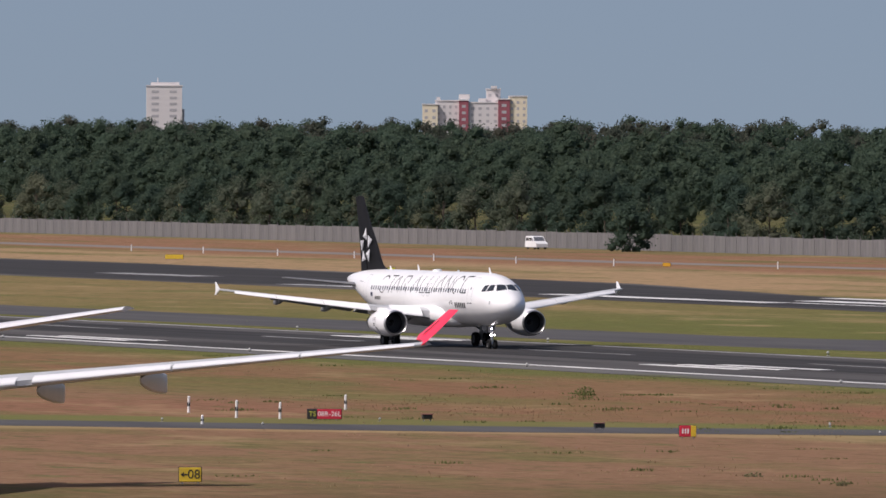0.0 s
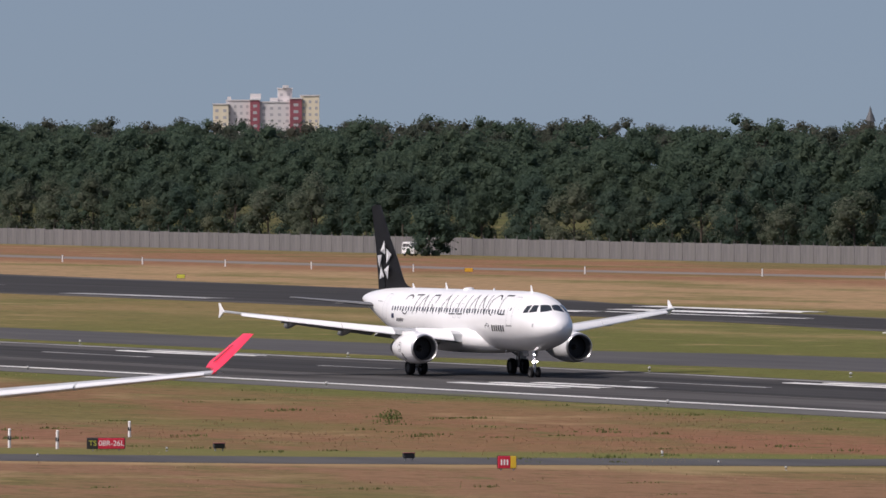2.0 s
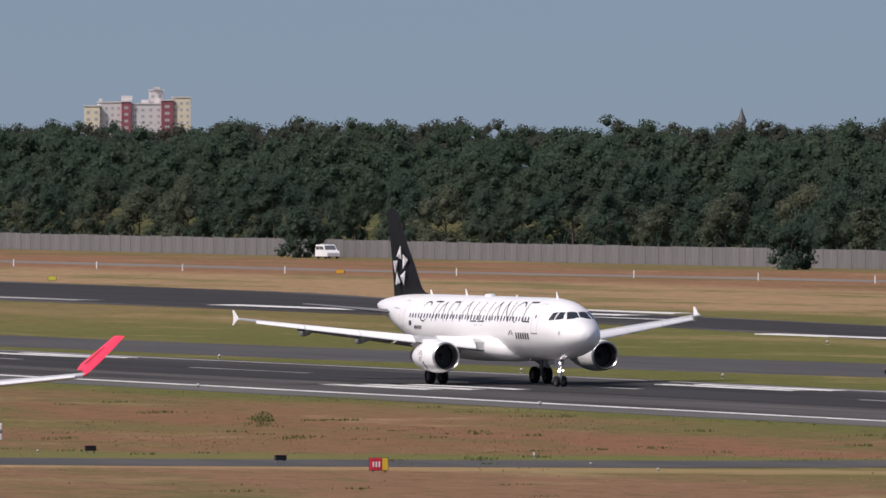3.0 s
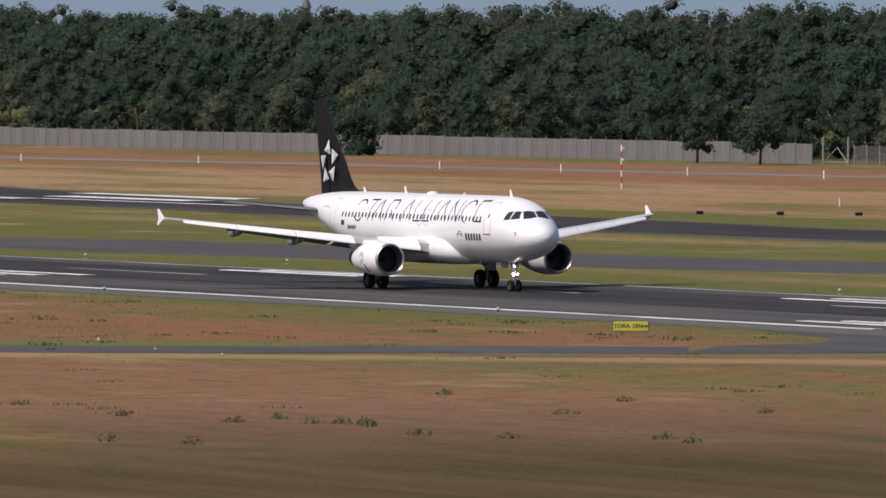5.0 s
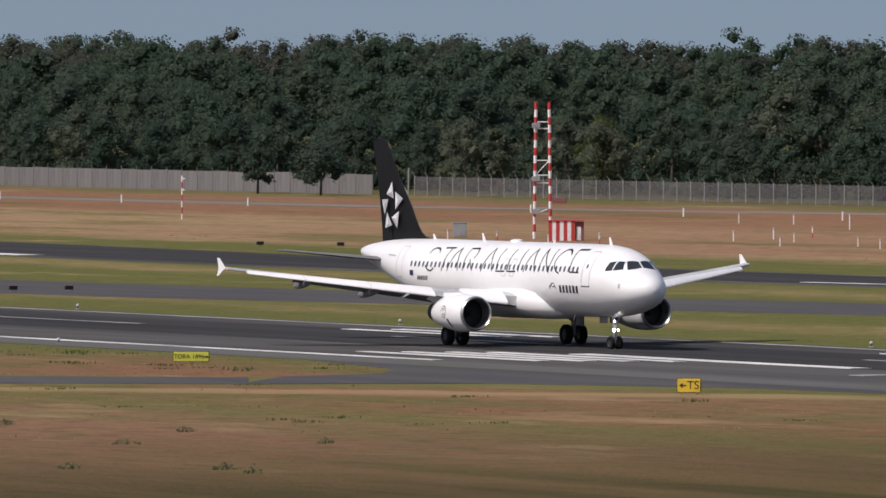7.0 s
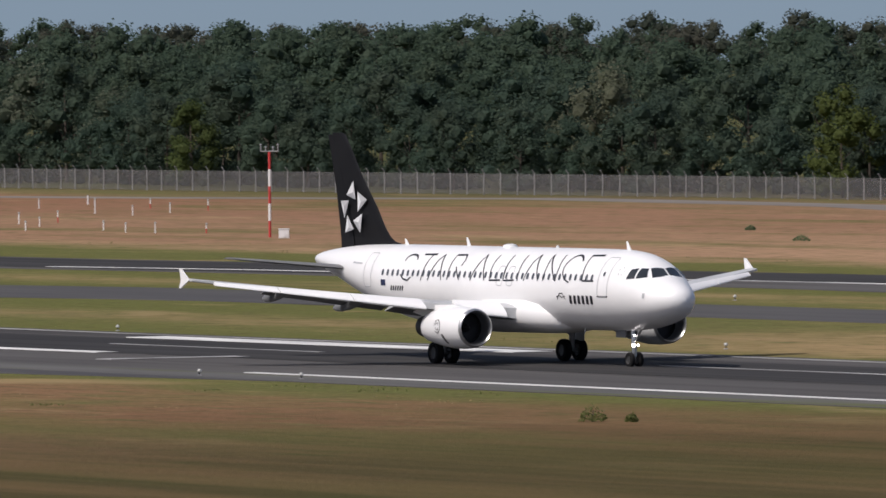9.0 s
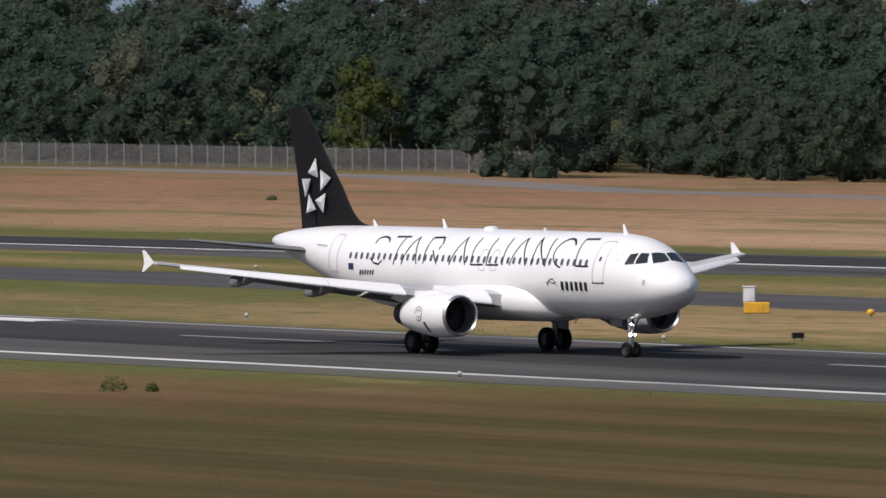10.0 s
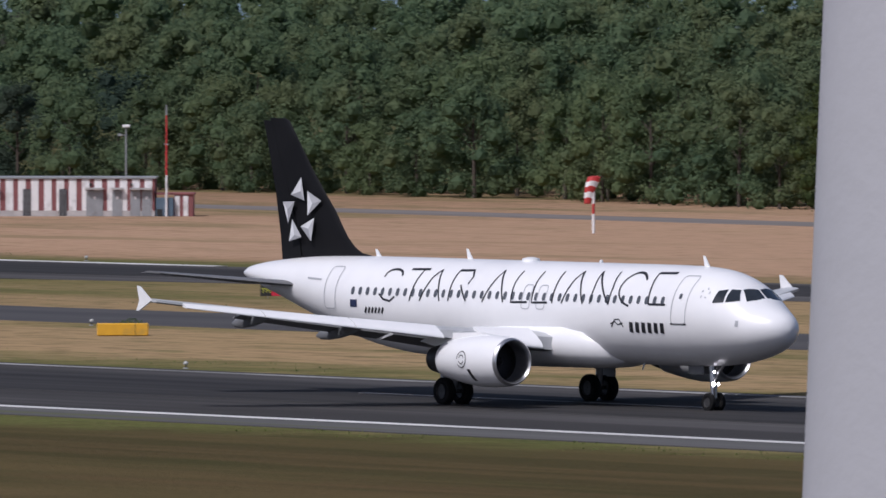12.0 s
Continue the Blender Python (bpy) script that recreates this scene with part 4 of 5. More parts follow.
        shade_under(part("elevator", loft(wing_sections(stab, (1.2, 3, 4.5, 6.1), side, a0=0.725, a1=1.0)), STAB_GREY, plane, smooth=True), WING_SHADE)
    # fin
    # height, leading edge, trailing edge; a curved fillet runs forward along the roof
    fin_edges = ((5.60, 27.9, 34.92), (5.95, 28.5, 34.95), (6.06, 29.2, 34.98), (6.31, 29.72, 35.0), (6.71, 30.2, 35.05), (7.19, 30.6, 35.12), (7.78, 31.05, 35.22), (8.6, 31.85, 35.42), (9.56, 32.75, 35.68), (10.87, 33.8, 36.05), (11.62, 34.42, 36.3), (11.72, 34.75, 36.3))
    fin_outline = tuple((z, le, te - le) for z, le, te in fin_edges)
    rings = []
    for z, le, chord in fin_outline:
        foil = airfoil(le, chord, 0, 0, 0.10 if z > 6.4 else 0.06, a1=0.72 if z > 6.8 else (33.45 + 0.22 * (z - 5.6) - le) / chord)
        rings.append([(x, zz * 0.72, z) for x, _, zz in foil])
    part("fin", loft(rings), BLACK, plane, "black tail fin", smooth=True)
    rings = []
    for z, le, chord in ((5.62, 29.8, 5.12), (6.71, 30.2, 4.85), *fin_outline[7:11]):
        foil = airfoil(le, chord, 0, 0, 0.10, a0=0.725, a1=1.0)
        rings.append([(x, zz * 0.72, z) for x, _, zz in foil])
    part("rudder", loft(rings), BLACK, plane, smooth=True)
    # the tail mark: five two-toned arrowheads in a ring
    kites = (((33.33, 9.22), (34.06, 8.46), (33.36, 8.62), (33.09, 8.23)), ((32.88, 8.64), (32.84, 7.59), (32.52, 8.1), (31.87, 8.23)), ((34.63, 8.16), (34.23, 7.25), (34.31, 7.83), (33.78, 8.18)),
             ((33.94, 7.43), (34.14, 6.48), (33.78, 6.75), (33.25, 6.67)), ((32.36, 7.5), (33.33, 7.12), (32.78, 7.03), (32.56, 6.49)))
    for kite in kites:
        for name, mat, ids in (("tail_mark", SILVER, (0, 1, 2)), ("tail_mark_shade", SILVER_MID, (0, 2, 3)), ("tail_mark_base", SILVER_DIM, (1, 3, 2))):
            for side in (-1, 1):
                bm = bmesh.new()
                bm.faces.new([bm.verts.new((-kite[i][0], side * (0.235 - 0.018 * (kite[i][1] - 6.5)), kite[i][1])) for i in ids])
                part(name, bm, mat, plane, "silver arrowhead mark")
    # cabin windows and doors
    for side in (-1, 1):
        s = 6.05
        while s < 27.4:
            pts = rounded(s - 0.115, s + 0.115, 4.36, 4.70, 0.11)
            bm = bmesh.new()
            bm.faces.new([bm.verts.new(skin(a, z=z, off=0.012, side=side)) for a, z in pts])
            part("window", bm, CABIN_GLASS, plane)
            s += 0.533
        for s0, s1, z0, z1, name in ((4.5, 5.4, 3.62, 5.55, "door"), (28.65, 29.5, 3.75, 5.5, "door"), (13.93, 14.48, 4.02, 5.0, "overwing_exit"), (14.95, 15.50, 4.02, 5.0, "overwing_exit")):
            pts = rounded(s0, s1, z0, z1, 0.14)
            part(name, skin_line(pts + pts[:1], 0.035, side=side), GREY_LINE, plane, "seam of a closed door")
        part("door_sill", skin_line([(4.45, 3.6), (5.45, 3.6)], 0.07, side=side), INK, plane)
        bm = bmesh.new()
        bm.faces.new([bm.verts.new(skin(a, z=z, off=0.012, side=side)) for a, z in rounded(4.88, 5.06, 4.62, 4.84, 0.06)])
        part("door_window", bm, CABIN_GLASS, plane)
    # cockpit glass
    for m in (-1, 1):
        part("windscreen", skin_patch([(1.40, m * 0.04), (1.76, m * 0.88), (2.26, m * 0.66), (2.06, m * 0.04)], by_y=True, off=0.015), WIND_GLASS, plane, "dark cockpit windscreen")
        part("cockpit_window", skin_patch([(1.97, 4.60), (2.47, 4.53), (2.60, 5.04), (2.30, 5.02)], side=m, off=0.015), WIND_GLASS, plane, "dark cockpit side window")
        part("cockpit_window", skin_patch([(2.55, 4.53), (3.05, 4.50), (3.02, 4.98), (2.70, 5.04)], side=m, off=0.015), WIND_GLASS, plane, "dark cockpit side window")
    # the livery's slanted strokes, plain bars for its wording
    strokes = (((24.29, 5.21), (24.48, 5.4), (25.04, 5.48), (25.45, 5.38), (25.49, 5.14)), ((24.33, 4.34), (24.64, 4.15), (25.09, 4.21), (25.47, 4.44)), ((23.96, 5.48), (22.69, 5.5)), ((23.04, 5.47), (23.12, 5.07), (23.26, 4.17)),
               ((22.55, 4.19), (22.11, 5.21), (21.81, 5.49)), ((21.81, 5.49), (21.47, 4.87), (21.18, 4.22)), ((20.56, 4.23), (20.6, 4.95), (20.6, 5.49)), ((20.6, 5.49), (19.65, 5.51), (19.39, 5.26), (19.49, 4.95)),
               ((19.96, 4.9), (19.35, 4.25)), ((18.21, 4.23), (17.73, 5.24), (17.57, 5.55)), ((17.57, 5.55), (17.15, 4.95), (16.78, 4.26)), ((16.29, 5.55), (16.33, 5.08), (16.24, 4.27), (15.13, 4.29)),
               ((14.86, 5.55), (14.89, 5.11), (14.82, 4.28), (13.75, 4.3)), ((13.52, 5.57), (13.47, 5.02), (13.43, 4.28)), ((12.79, 4.29), (12.45, 5.27), (12.23, 5.6)), ((12.23, 5.6), (11.79, 4.98), (11.37, 4.3)),
               ((10.88, 4.31), (10.86, 4.96), (11.01, 5.62)), ((11.01, 5.62), (10.43, 5.08), (9.63, 4.31)), ((9.63, 4.31), (9.62, 4.98), (9.83, 5.62)), ((7.67, 5.34), (8.06, 5.58), (8.62, 5.64), (8.99, 5.45), (9.16, 5.1), (9.1, 4.76), (8.75, 4.42), (8.26, 4.27)),
               ((6.1, 5.64), (7.26, 5.62)), ((7.26, 5.62), (7.12, 5.14), (6.96, 4.37)), ((6.96, 4.37), (5.84, 4.37)))
    for pts in strokes:
        if len(pts) > 4:        # round the bends
            for _ in range(2):
                cut = [tuple(Vector(a).lerp(Vector(b), k)) for a, b in zip(pts, pts[1:]) for k in (0.25, 0.75)]
                pts = [pts[0], *cut, pts[-1]]
        part("livery_stroke", skin_line(pts, 0.085), INK, plane, "thin dark slanted livery stroke")
    for k in range(6):
        part("livery_block", skin_line([(8.12 - 0.41 * k, 3.20), (8.06 - 0.41 * k, 3.62)], 0.24), INK, plane, "dark livery block")
    part("livery_emblem", skin_line([(9.4, 3.4), (9.15, 3.7), (8.85, 3.72), (8.6, 3.4)], 0.05), INK, plane)
    part("livery_emblem", skin_line([(9.45, 3.52), (9.15, 3.62), (8.95, 3.5), (8.62, 3.58)], 0.05), INK, plane)
    for k in range(5):
        a = radians(90 + 72 * k)
        cs, cz = 3.62 + 0.17 * math.cos(a), 4.87 + 0.15 * math.sin(a)
        part("nose_emblem", skin_line([(cs - 0.06 * math.sin(a), cz + 0.06 * math.cos(a)), (cs + 0.07 * math.cos(a), cz + 0.07 * math.sin(a))], 0.05), GREY_LINE, plane)
    part("flag", skin_patch([(27.0, 3.85), (27.5, 3.85), (27.5, 4.16), (27.0, 4.16)], n=2), BLUE, plane, "small blue flag")
    for k in range(6):
        part("registration_bar", skin_line([(26.4 - 0.24 * k, 3.62), (26.28 - 0.24 * k, 3.86)], 0.12), INK, plane)
    part("title_bar", skin_line([(29.9, 4.95), (31.0, 5.0)], 0.07), GREY_LINE, plane)
    part("static_port", skin_patch([(1.62, 3.55), (1.76, 3.55), (1.76, 3.8), (1.62, 3.8)], n=2), GREY_LINE, plane)
    # blade antennas and the light on the roof
    for s, top, tall in ((5.5, 5.93, 0.42), (21.6, 5.95, 0.42), (28.0, 5.94, 0.3)):
        part("antenna", loft([[(-s + 0.2, o, top - 0.06), (-s - 0.12, o, top - 0.06), (-s - 0.26, o * 0.4, top + tall), (-s - 0.14, o * 0.4, top + tall)] for o in (-0.035, 0.035)]), SKIN, plane)
    part("roof_dome", moved(turned([(-0.05, 0.4), (0.08, 0.36), (0.14, 0.15)], 14, "z", caps=True), -17.4, 0, 5.95), SKIN, plane, smooth=True)
    part("beacon", moved(turned([(0, 0.09), (0.08, 0.08), (0.12, 0.02)], 10, "z", caps=True), -12.6, 0, 5.95), SILVER, plane)
    # landing gear
    for side in (-1, 1):
        y = side * 3.8
        leg = part("main_gear", tubed((-17.71, y, 0.55), (-17.5, y * 0.98, 2.75), 0.15, 0.17, 12), STEEL, plane)
        part("axle", tubed((-17.71, y - 0.5, 0.58), (-17.71, y + 0.5, 0.58), 0.09, n=10), STEEL, leg)
        part("drag_brace", tubed((-17.6, y, 1.3), (-17.4, y * 0.55, 2.3), 0.08, n=8), STEEL, leg)
        part("gear_door", boxed(-18.15, -16.95, y + side * 0.28, y + side * 0.33, 1.05, 2.55, bevel=0.02), WING_GREY, leg)
        for o in (-0.46, 0.46):
            wheel(plane, -17.71, y + o, 0.58, 0.42)
    leg = part("nose_gear", tubed((-5.07, 0, 0.4), (-5.25, 0, 2.1), 0.09, 0.11, 12), STEEL, plane)
    part("torque_link", boxed(-5.0, -4.9, -0.05, 0.05, 0.55, 1.1), STEEL, leg)
    part("drag_brace", tubed((-5.1, 0, 1.2), (-4.2, 0, 2.1), 0.06, n=8), STEEL, leg)
    for o in (-0.33, 0.33):
        part("gear_door", boxed(-6.3, -5.3, o - 0.02, o + 0.02, 1.5, 2.0, bevel=0.01), WING_SHADE, leg)
    for o in (-0.25, 0.25):
        wheel(plane, -5.07, o, 0.385, 0.22)
    for y, z, r in ((-0.12, 1.12, 0.10), (0.14, 1.12, 0.06), (-0.08, 1.62, 0.06)):
        lamp = part("taxi_light", moved(turned([(0.0, r), (0.05, r * 0.7), (0.07, 0.01)], 12), -4.93, y, z), LAMP, leg, "glowing taxi light")
        part("light_housing", moved(turned([(-0.16, r * 0.4), (-0.08, r * 0.95), (0.0, r * 1.04)], 12), -4.94, y, z), STEEL, leg)
    part("probe", tubed((-9.0, -0.5, 1.95), (-9.15, -0.5, 1.62), 0.05, 0.03, 8), WING_GREY, plane)
    return plane


def build_parked_jet():
    """A larger airliner standing on the apron; its wing reaches into view with a red winglet."""
    k = 1.56
    jet = thing("parked_airliner", (-467.0, 133.7, 0), "parked wide-body airliner with white wing and red winglet", "aircraft", turn=-32.0)
    n, rings = 28, []
    for s, top, bottom, half in BODY[::1]:
        mid, tall = (top + bottom) / 2 + 0.45, (top - bottom) / 2 * 0.92
        rings.append([(-s * k, half * 0.92 * k * math.cos(2 * math.pi * i / n), (mid + tall * math.sin(2 * math.pi * i / n)) * k * 0.92) for i in range(n)])
    part("fuselage", loft(rings), SKIN, jet, smooth=True, sharp=60)
    spec = ((2.6, 19.5, 11.0, 4.4, 0.13), (9.5, 25.2, 7.2, 5.3, 0.11), (28.6, 34.8, 2.3, 7.26, 0.10))
    for side in (-1, 1):
        part("wing", loft(wing_sections(spec, (2.6, 6, 9.5, 15, 22, 28.6), side, a0=0.02)), WING_GREY, jet, smooth=True)
        for y0, y1 in ((5.0, 11.5), (12.2, 18.0), (18.1, 23.4), (23.5, 28.3)):
            part("slat", loft(wing_sections(spec, np.linspace(y0, y1, 4), side, a1=0.10, shift=(-0.06, 0.0))), SKIN, jet, "white leading-edge slat", smooth=True)
        rings = []
        for t in np.linspace(0, 1, 7):
            y, z = 28.6 + 1.25 * t ** 0.95, 7.26 + 1.6 * t ** 1.1
            foil = airfoil(34.8 + 2.3 * t, 2.1 - 1.0 * t, 0, 0, 0.06, n=6)
            rings.append([(x, side * (y - zz * 0.9 + 0.6 * min(1.0, 5 * t) * (x + 34.8 + 2.3 * t)), z + zz * 0.3) for x, _, zz in foil])
        part("winglet", loft(rings), RED_PAINT, jet, "red upturned winglet", smooth=True)
        part("winglet_title", loft([[(-36.45 - 0.9 * t, side * (28.4 + 0.62 * t - o), 7.7 + 0.66 * t + dz) for t in (0, 1)] for o, dz in ((0.10, -0.02), (0.06, 0.10))], closed=False), SKIN, jet)
        for y in (12.0, 16.4):
            le, chord, z = [float(np.interp(y, [p[0] for p in spec], [p[i] for p in spec])) for i in (1, 2, 3)]
            rings = []
            for f, r in ((0, 0.05), (0.1, 0.18), (0.4, 0.30), (0.9, 0.37), (1, 0.35)):
                rings.append([(-(le + chord * 0.30 + f * 4.6), side * y + r * 0.6 * math.copysign(abs(math.cos(a)) ** 0.4, math.cos(a)), z - 0.35 - 0.25 * f + r * 1.3 * math.copysign(abs(math.sin(a)) ** 0.4, math.sin(a))) for a in [2 * math.pi * (i + 0.5) / 12 for i in range(12)]])
            part("flap_fairing", loft(rings), SKIN, jet, smooth=True)
        stab = ((0.8, 49.5, 6.0, 7.0, 0.1), (9.7, 55.2, 2.5, 8.5, 0.09))
        part("tailplane", loft(wing_sections(stab, (0.8, 5, 9.7), side)), SKIN, jet, smooth=True)
        engine_parts(jet, side * 9.4, 2.6, 20.0, 1.35)
        for x in (-30.2, -31.6):
            for o in (-0.6, 0.6):
                wheel(jet, x, side * 5.3 + o, 0.68, 0.45)
        part("main_gear", tubed((-30.9, side * 5.3, 0.68), (-30.6, side * 5.0, 4.4), 0.25, n=10), STEEL, jet)
    rings = []
    for z, le, chord in ((8.6, 46.5, 9.0), (10.5, 48.5, 7.3), (16.9, 53.9, 3.4)):
        rings.append([(x, zz * 0.7, z) for x, _, zz in airfoil(le, chord, 0, 0, 0.1)])
    part("fin", loft(rings), RED_PAINT, jet, smooth=True)
    part("nose_gear", tubed((-6.7, 0, 0.5), (-6.9, 0, 3.2), 0.16, n=10), STEEL, jet)
    for o in (-0.35, 0.35):
        wheel(jet, -6.7, o, 0.5, 0.3)
    return jet


plane = build_airliner()
build_parked_jet()

# ---- things on the airfield ----
YELLOW = material("sign_yellow", (0.72, 0.50, 0.03), 0.55, other=(0.62, 0.42, 0.03), scale=3, wear=(0.5, 0.36, 0.06), wear_scale=2)
LIME = material("sign_faded_yellow", (0.55, 0.56, 0.06), 0.55, other=(0.47, 0.48, 0.06), scale=3)
ORANGE = material("orange_yellow_paint", (0.74, 0.40, 0.02), 0.55, other=(0.64, 0.34, 0.02), scale=2, wear=(0.5, 0.3, 0.05), wear_scale=1.5)
RED_SIGN = material("sign_red", (0.58, 0.018, 0.05), 0.5, other=(0.5, 0.018, 0.045), scale=3)
MAST_RED = material("mast_red", (0.50, 0.035, 0.035), 0.55, other=(0.40, 0.035, 0.032), scale=3)
BRICK_RED = material("faded_red_paint", (0.25, 0.085, 0.085), 0.8, other=(0.20, 0.075, 0.075), scale=1.2, bump=0.2)
WHITE = material("weathered_white_paint", (0.80, 0.79, 0.78), 0.65, other=(0.72, 0.71, 0.70), scale=2, wear=(0.5, 0.48, 0.46), wear_scale=1.0)
SIGN_BLACK = material("sign_black", (0.015, 0.015, 0.015), 0.5, other=(0.025, 0.025, 0.025), scale=4)
GREY = material("grey_painted_metal", (0.30, 0.31, 0.32), 0.5, other=(0.24, 0.25, 0.26), scale=2, wear=(0.2, 0.2, 0.2), wear_scale=1.5)
BLUE_GREY = material("blue_grey_metal", (0.10, 0.15, 0.20), 0.5, other=(0.08, 0.12, 0.16), scale=2)
PLINTH = material("plinth_concrete", (0.52, 0.50, 0.49), 0.85, other=(0.34, 0.32, 0.31), scale=1.5)
GLOW = material("lamp_glass", (0.42, 0.42, 0.40), 0.25, other=(0.4, 0.4, 0.38), scale=4)
MAST_GREY = material("mast_grey", (0.42, 0.42, 0.44), 0.5, other=(0.38, 0.38, 0.40), scale=1.2, bump=0.05)


def facing(x, y):
    """The turn that makes a thing's front (its -y side) look to where the camera stands."""
    return math.degrees(math.atan2(-x, y))


def words(text, tall, mat, parent, x, y, z):
    cu = bpy.data.curves.new("lettering", "FONT")
    cu.body, cu.size, cu.align_x, cu.align_y, cu.extrude = text, tall, "CENTER", "CENTER", 0.004
    tmp = new("lettering", cu)
    me = bpy.data.meshes.new_from_object(tmp.evaluated_get(bpy.context.evaluated_depsgraph_get()))
    bpy.data.objects.remove(tmp)
    me.materials.clear()
    me.materials.append(mat)
    ob = part("lettering", me, None, parent)
    ob.matrix_basis = pose(x, y, z, 90, 0, 0)
    return ob


def sign(x, y, label, panels, tall, up=0.12, group="taxiway signs", deep=0.22, turn=0.0):
    """A lit guidance sign: panels of (width, face, ink, text) side by side on short legs."""
    whole = sum(p[0] for p in panels)
    ob = thing("airfield_sign", (x, y, 0), label, "sign", group, turn=facing(x, y) + turn)
    at = -whole / 2
    for wide, face, ink, text in panels:
        p = part("sign_panel", boxed(at, at + wide - 0.01, -deep / 2, deep / 2, up, up + tall, bevel=0.015), face, ob)
        if text:
            words(text, tall * 0.72, ink, ob, at + wide / 2, -deep / 2 - 0.008, up + tall / 2)
        at += wide
    part("sign_frame", boxed(-whole / 2 - 0.03, whole / 2 + 0.03, deep / 2 + 0.002, deep / 2 + 0.03, up - 0.02, up + tall + 0.03), SIGN_BLACK, ob)
    for lx in (-whole * 0.35, whole * 0.35):
        part("leg", boxed(lx - 0.03, lx + 0.03, -0.03, 0.03, -0.02, up), GREY, ob)
    return ob


def arrow(ob, x, z, left, ink, deep=0.22, k=1.0):
    d = -1 if left else 1
    bm = bmesh.new()
    pts = [(x - d * 0.16 * k, z + 0.03), (x + d * 0.02 * k, z + 0.03), (x + d * 0.02 * k, z + 0.13 * k), (x + d * 0.19 * k, z), (x + d * 0.02 * k, z - 0.13 * k), (x + d * 0.02 * k, z - 0.03), (x - d * 0.16 * k, z - 0.03)]
    loft([[(px, -deep / 2 - 0.006 - o, pz) for px, pz in pts] for o in (0, 0.006)], bm=bm)
    part("arrow", bm, ink, ob)


def make_signs():
    sign(-634.5, 226.5, "black and red runway holding sign reading TS 08R-26L", ((0.58, SIGN_BLACK, LIME, "TS"), (1.42, RED_SIGN, WHITE, "08R-26L")), 0.56)
    s = sign(-513.2, 176.2, "yellow sign with a black arrow and 08", ((1.08, YELLOW, SIGN_BLACK, ""),), 0.68)
    words("08", 0.62, SIGN_BLACK, s, 0.18, -0.118, 0.46), arrow(s, -0.28, 0.46, True, SIGN_BLACK)
    s = sign(-556.7, 281.7, "yellow sign with a black arrow and TS", ((1.14, YELLOW, SIGN_BLACK, ""),), 0.66)
    words("TS", 0.58, SIGN_BLACK, s, 0.2, -0.118, 0.45), arrow(s, -0.3, 0.45, True, SIGN_BLACK)
    s = sign(-621.0, 284.1, "faded yellow sign reading TORA 1896 with an arrow", ((1.9, LIME, SIGN_BLACK, ""),), 0.5)
    words("TORA 1896", 0.33, SIGN_BLACK, s, -0.12, -0.118, 0.37), arrow(s, 0.80, 0.37, False, SIGN_BLACK, k=0.7)
    s = sign(-516.0, 342.0, "faded yellow sign reading TM with an arrow", ((1.22, LIME, SIGN_BLACK, ""),), 0.6)
    words("TM", 0.52, SIGN_BLACK, s, -0.2, -0.118, 0.42), arrow(s, 0.34, 0.42, False, SIGN_BLACK)
    sign(-567.0, 415.2, "black and red runway holding sign reading TM 08L-26R", ((0.60, SIGN_BLACK, LIME, "TM"), (1.95, RED_SIGN, WHITE, "08L-26R")), 0.55)
    s = sign(-590.5, 232.2, "small red sign with a yellow side on the grass", ((0.62, RED_SIGN, WHITE, ""), (0.3, YELLOW, SIGN_BLACK, "")), 0.6, turn=8)
    for k in (-0.3, -0.15, 0.0):
        part("bar", boxed(k - 0.04, k + 0.04, -0.125, -0.115, 0.28, 0.56), WHITE, s)
    sign(-785.0, 380.0, "small dark red sign on the grass", ((0.85, RED_SIGN, WHITE, ""),), 0.5)
    sign(-1217.0, 600.0, "dark red sign before the fence", ((1.8, BRICK_RED, WHITE, ""),), 0.5)
    for x, y, w, h, m, lab in ((-1383, 539, 0.95, 0.42, ORANGE, "small orange marker board beside the road"), (-1467, 504, 2.3, 0.55, YELLOW, "wide yellow marker board on the grass"),
                               (-1339, 487, 0.9, 0.4, LIME, "small yellow marker board on the grass")):
        sign(x, y, lab, ((w, m, SIGN_BLACK, ""),), h, group="marker boards")
    for x, y, w, h in ((-510.6, 364.0, 2.55, 0.62), (-574.0, 369.0, 1.4, 0.6)):
        b = thing("equipment_box", (x, y, 0), "long orange-yellow equipment box lying on the grass", "box", "equipment boxes", turn=facing(x, y))
        part("body", boxed(-w / 2, w / 2, -0.4, 0.4, 0.02, h, bevel=0.03), ORANGE, b)
        part("seam", boxed(w * 0.24, w * 0.25, -0.404, 0.404, 0.04, h + 0.004), SIGN_BLACK, b)
    for x, y, w, h, m, lab in ((-595, 382, 0.65, 0.85, WHITE, "white box on the grass"), (-906.1, 490.4, 0.85, 0.75, WHITE, "white equipment box beside the mast"), (-1014.2, 490.3, 1.25, 1.25, GREY, "grey metal cabinet on the grass")):
        b = thing("cabinet", (x, y, 0), lab, "cabinet", turn=facing(x, y))
        part("body", boxed(-w / 2, w / 2, -0.4, 0.4, 0.0, h, bevel=0.02), m, b)
        part("lid", boxed(-w / 2 - 0.04, w / 2 + 0.04, -0.44, 0.44, h, h + 0.05, bevel=0.01), m, b)
        part("cabinet_door", boxed(-w * 0.4, w * 0.4, -0.415, -0.405, 0.08, h - 0.08), m, b)


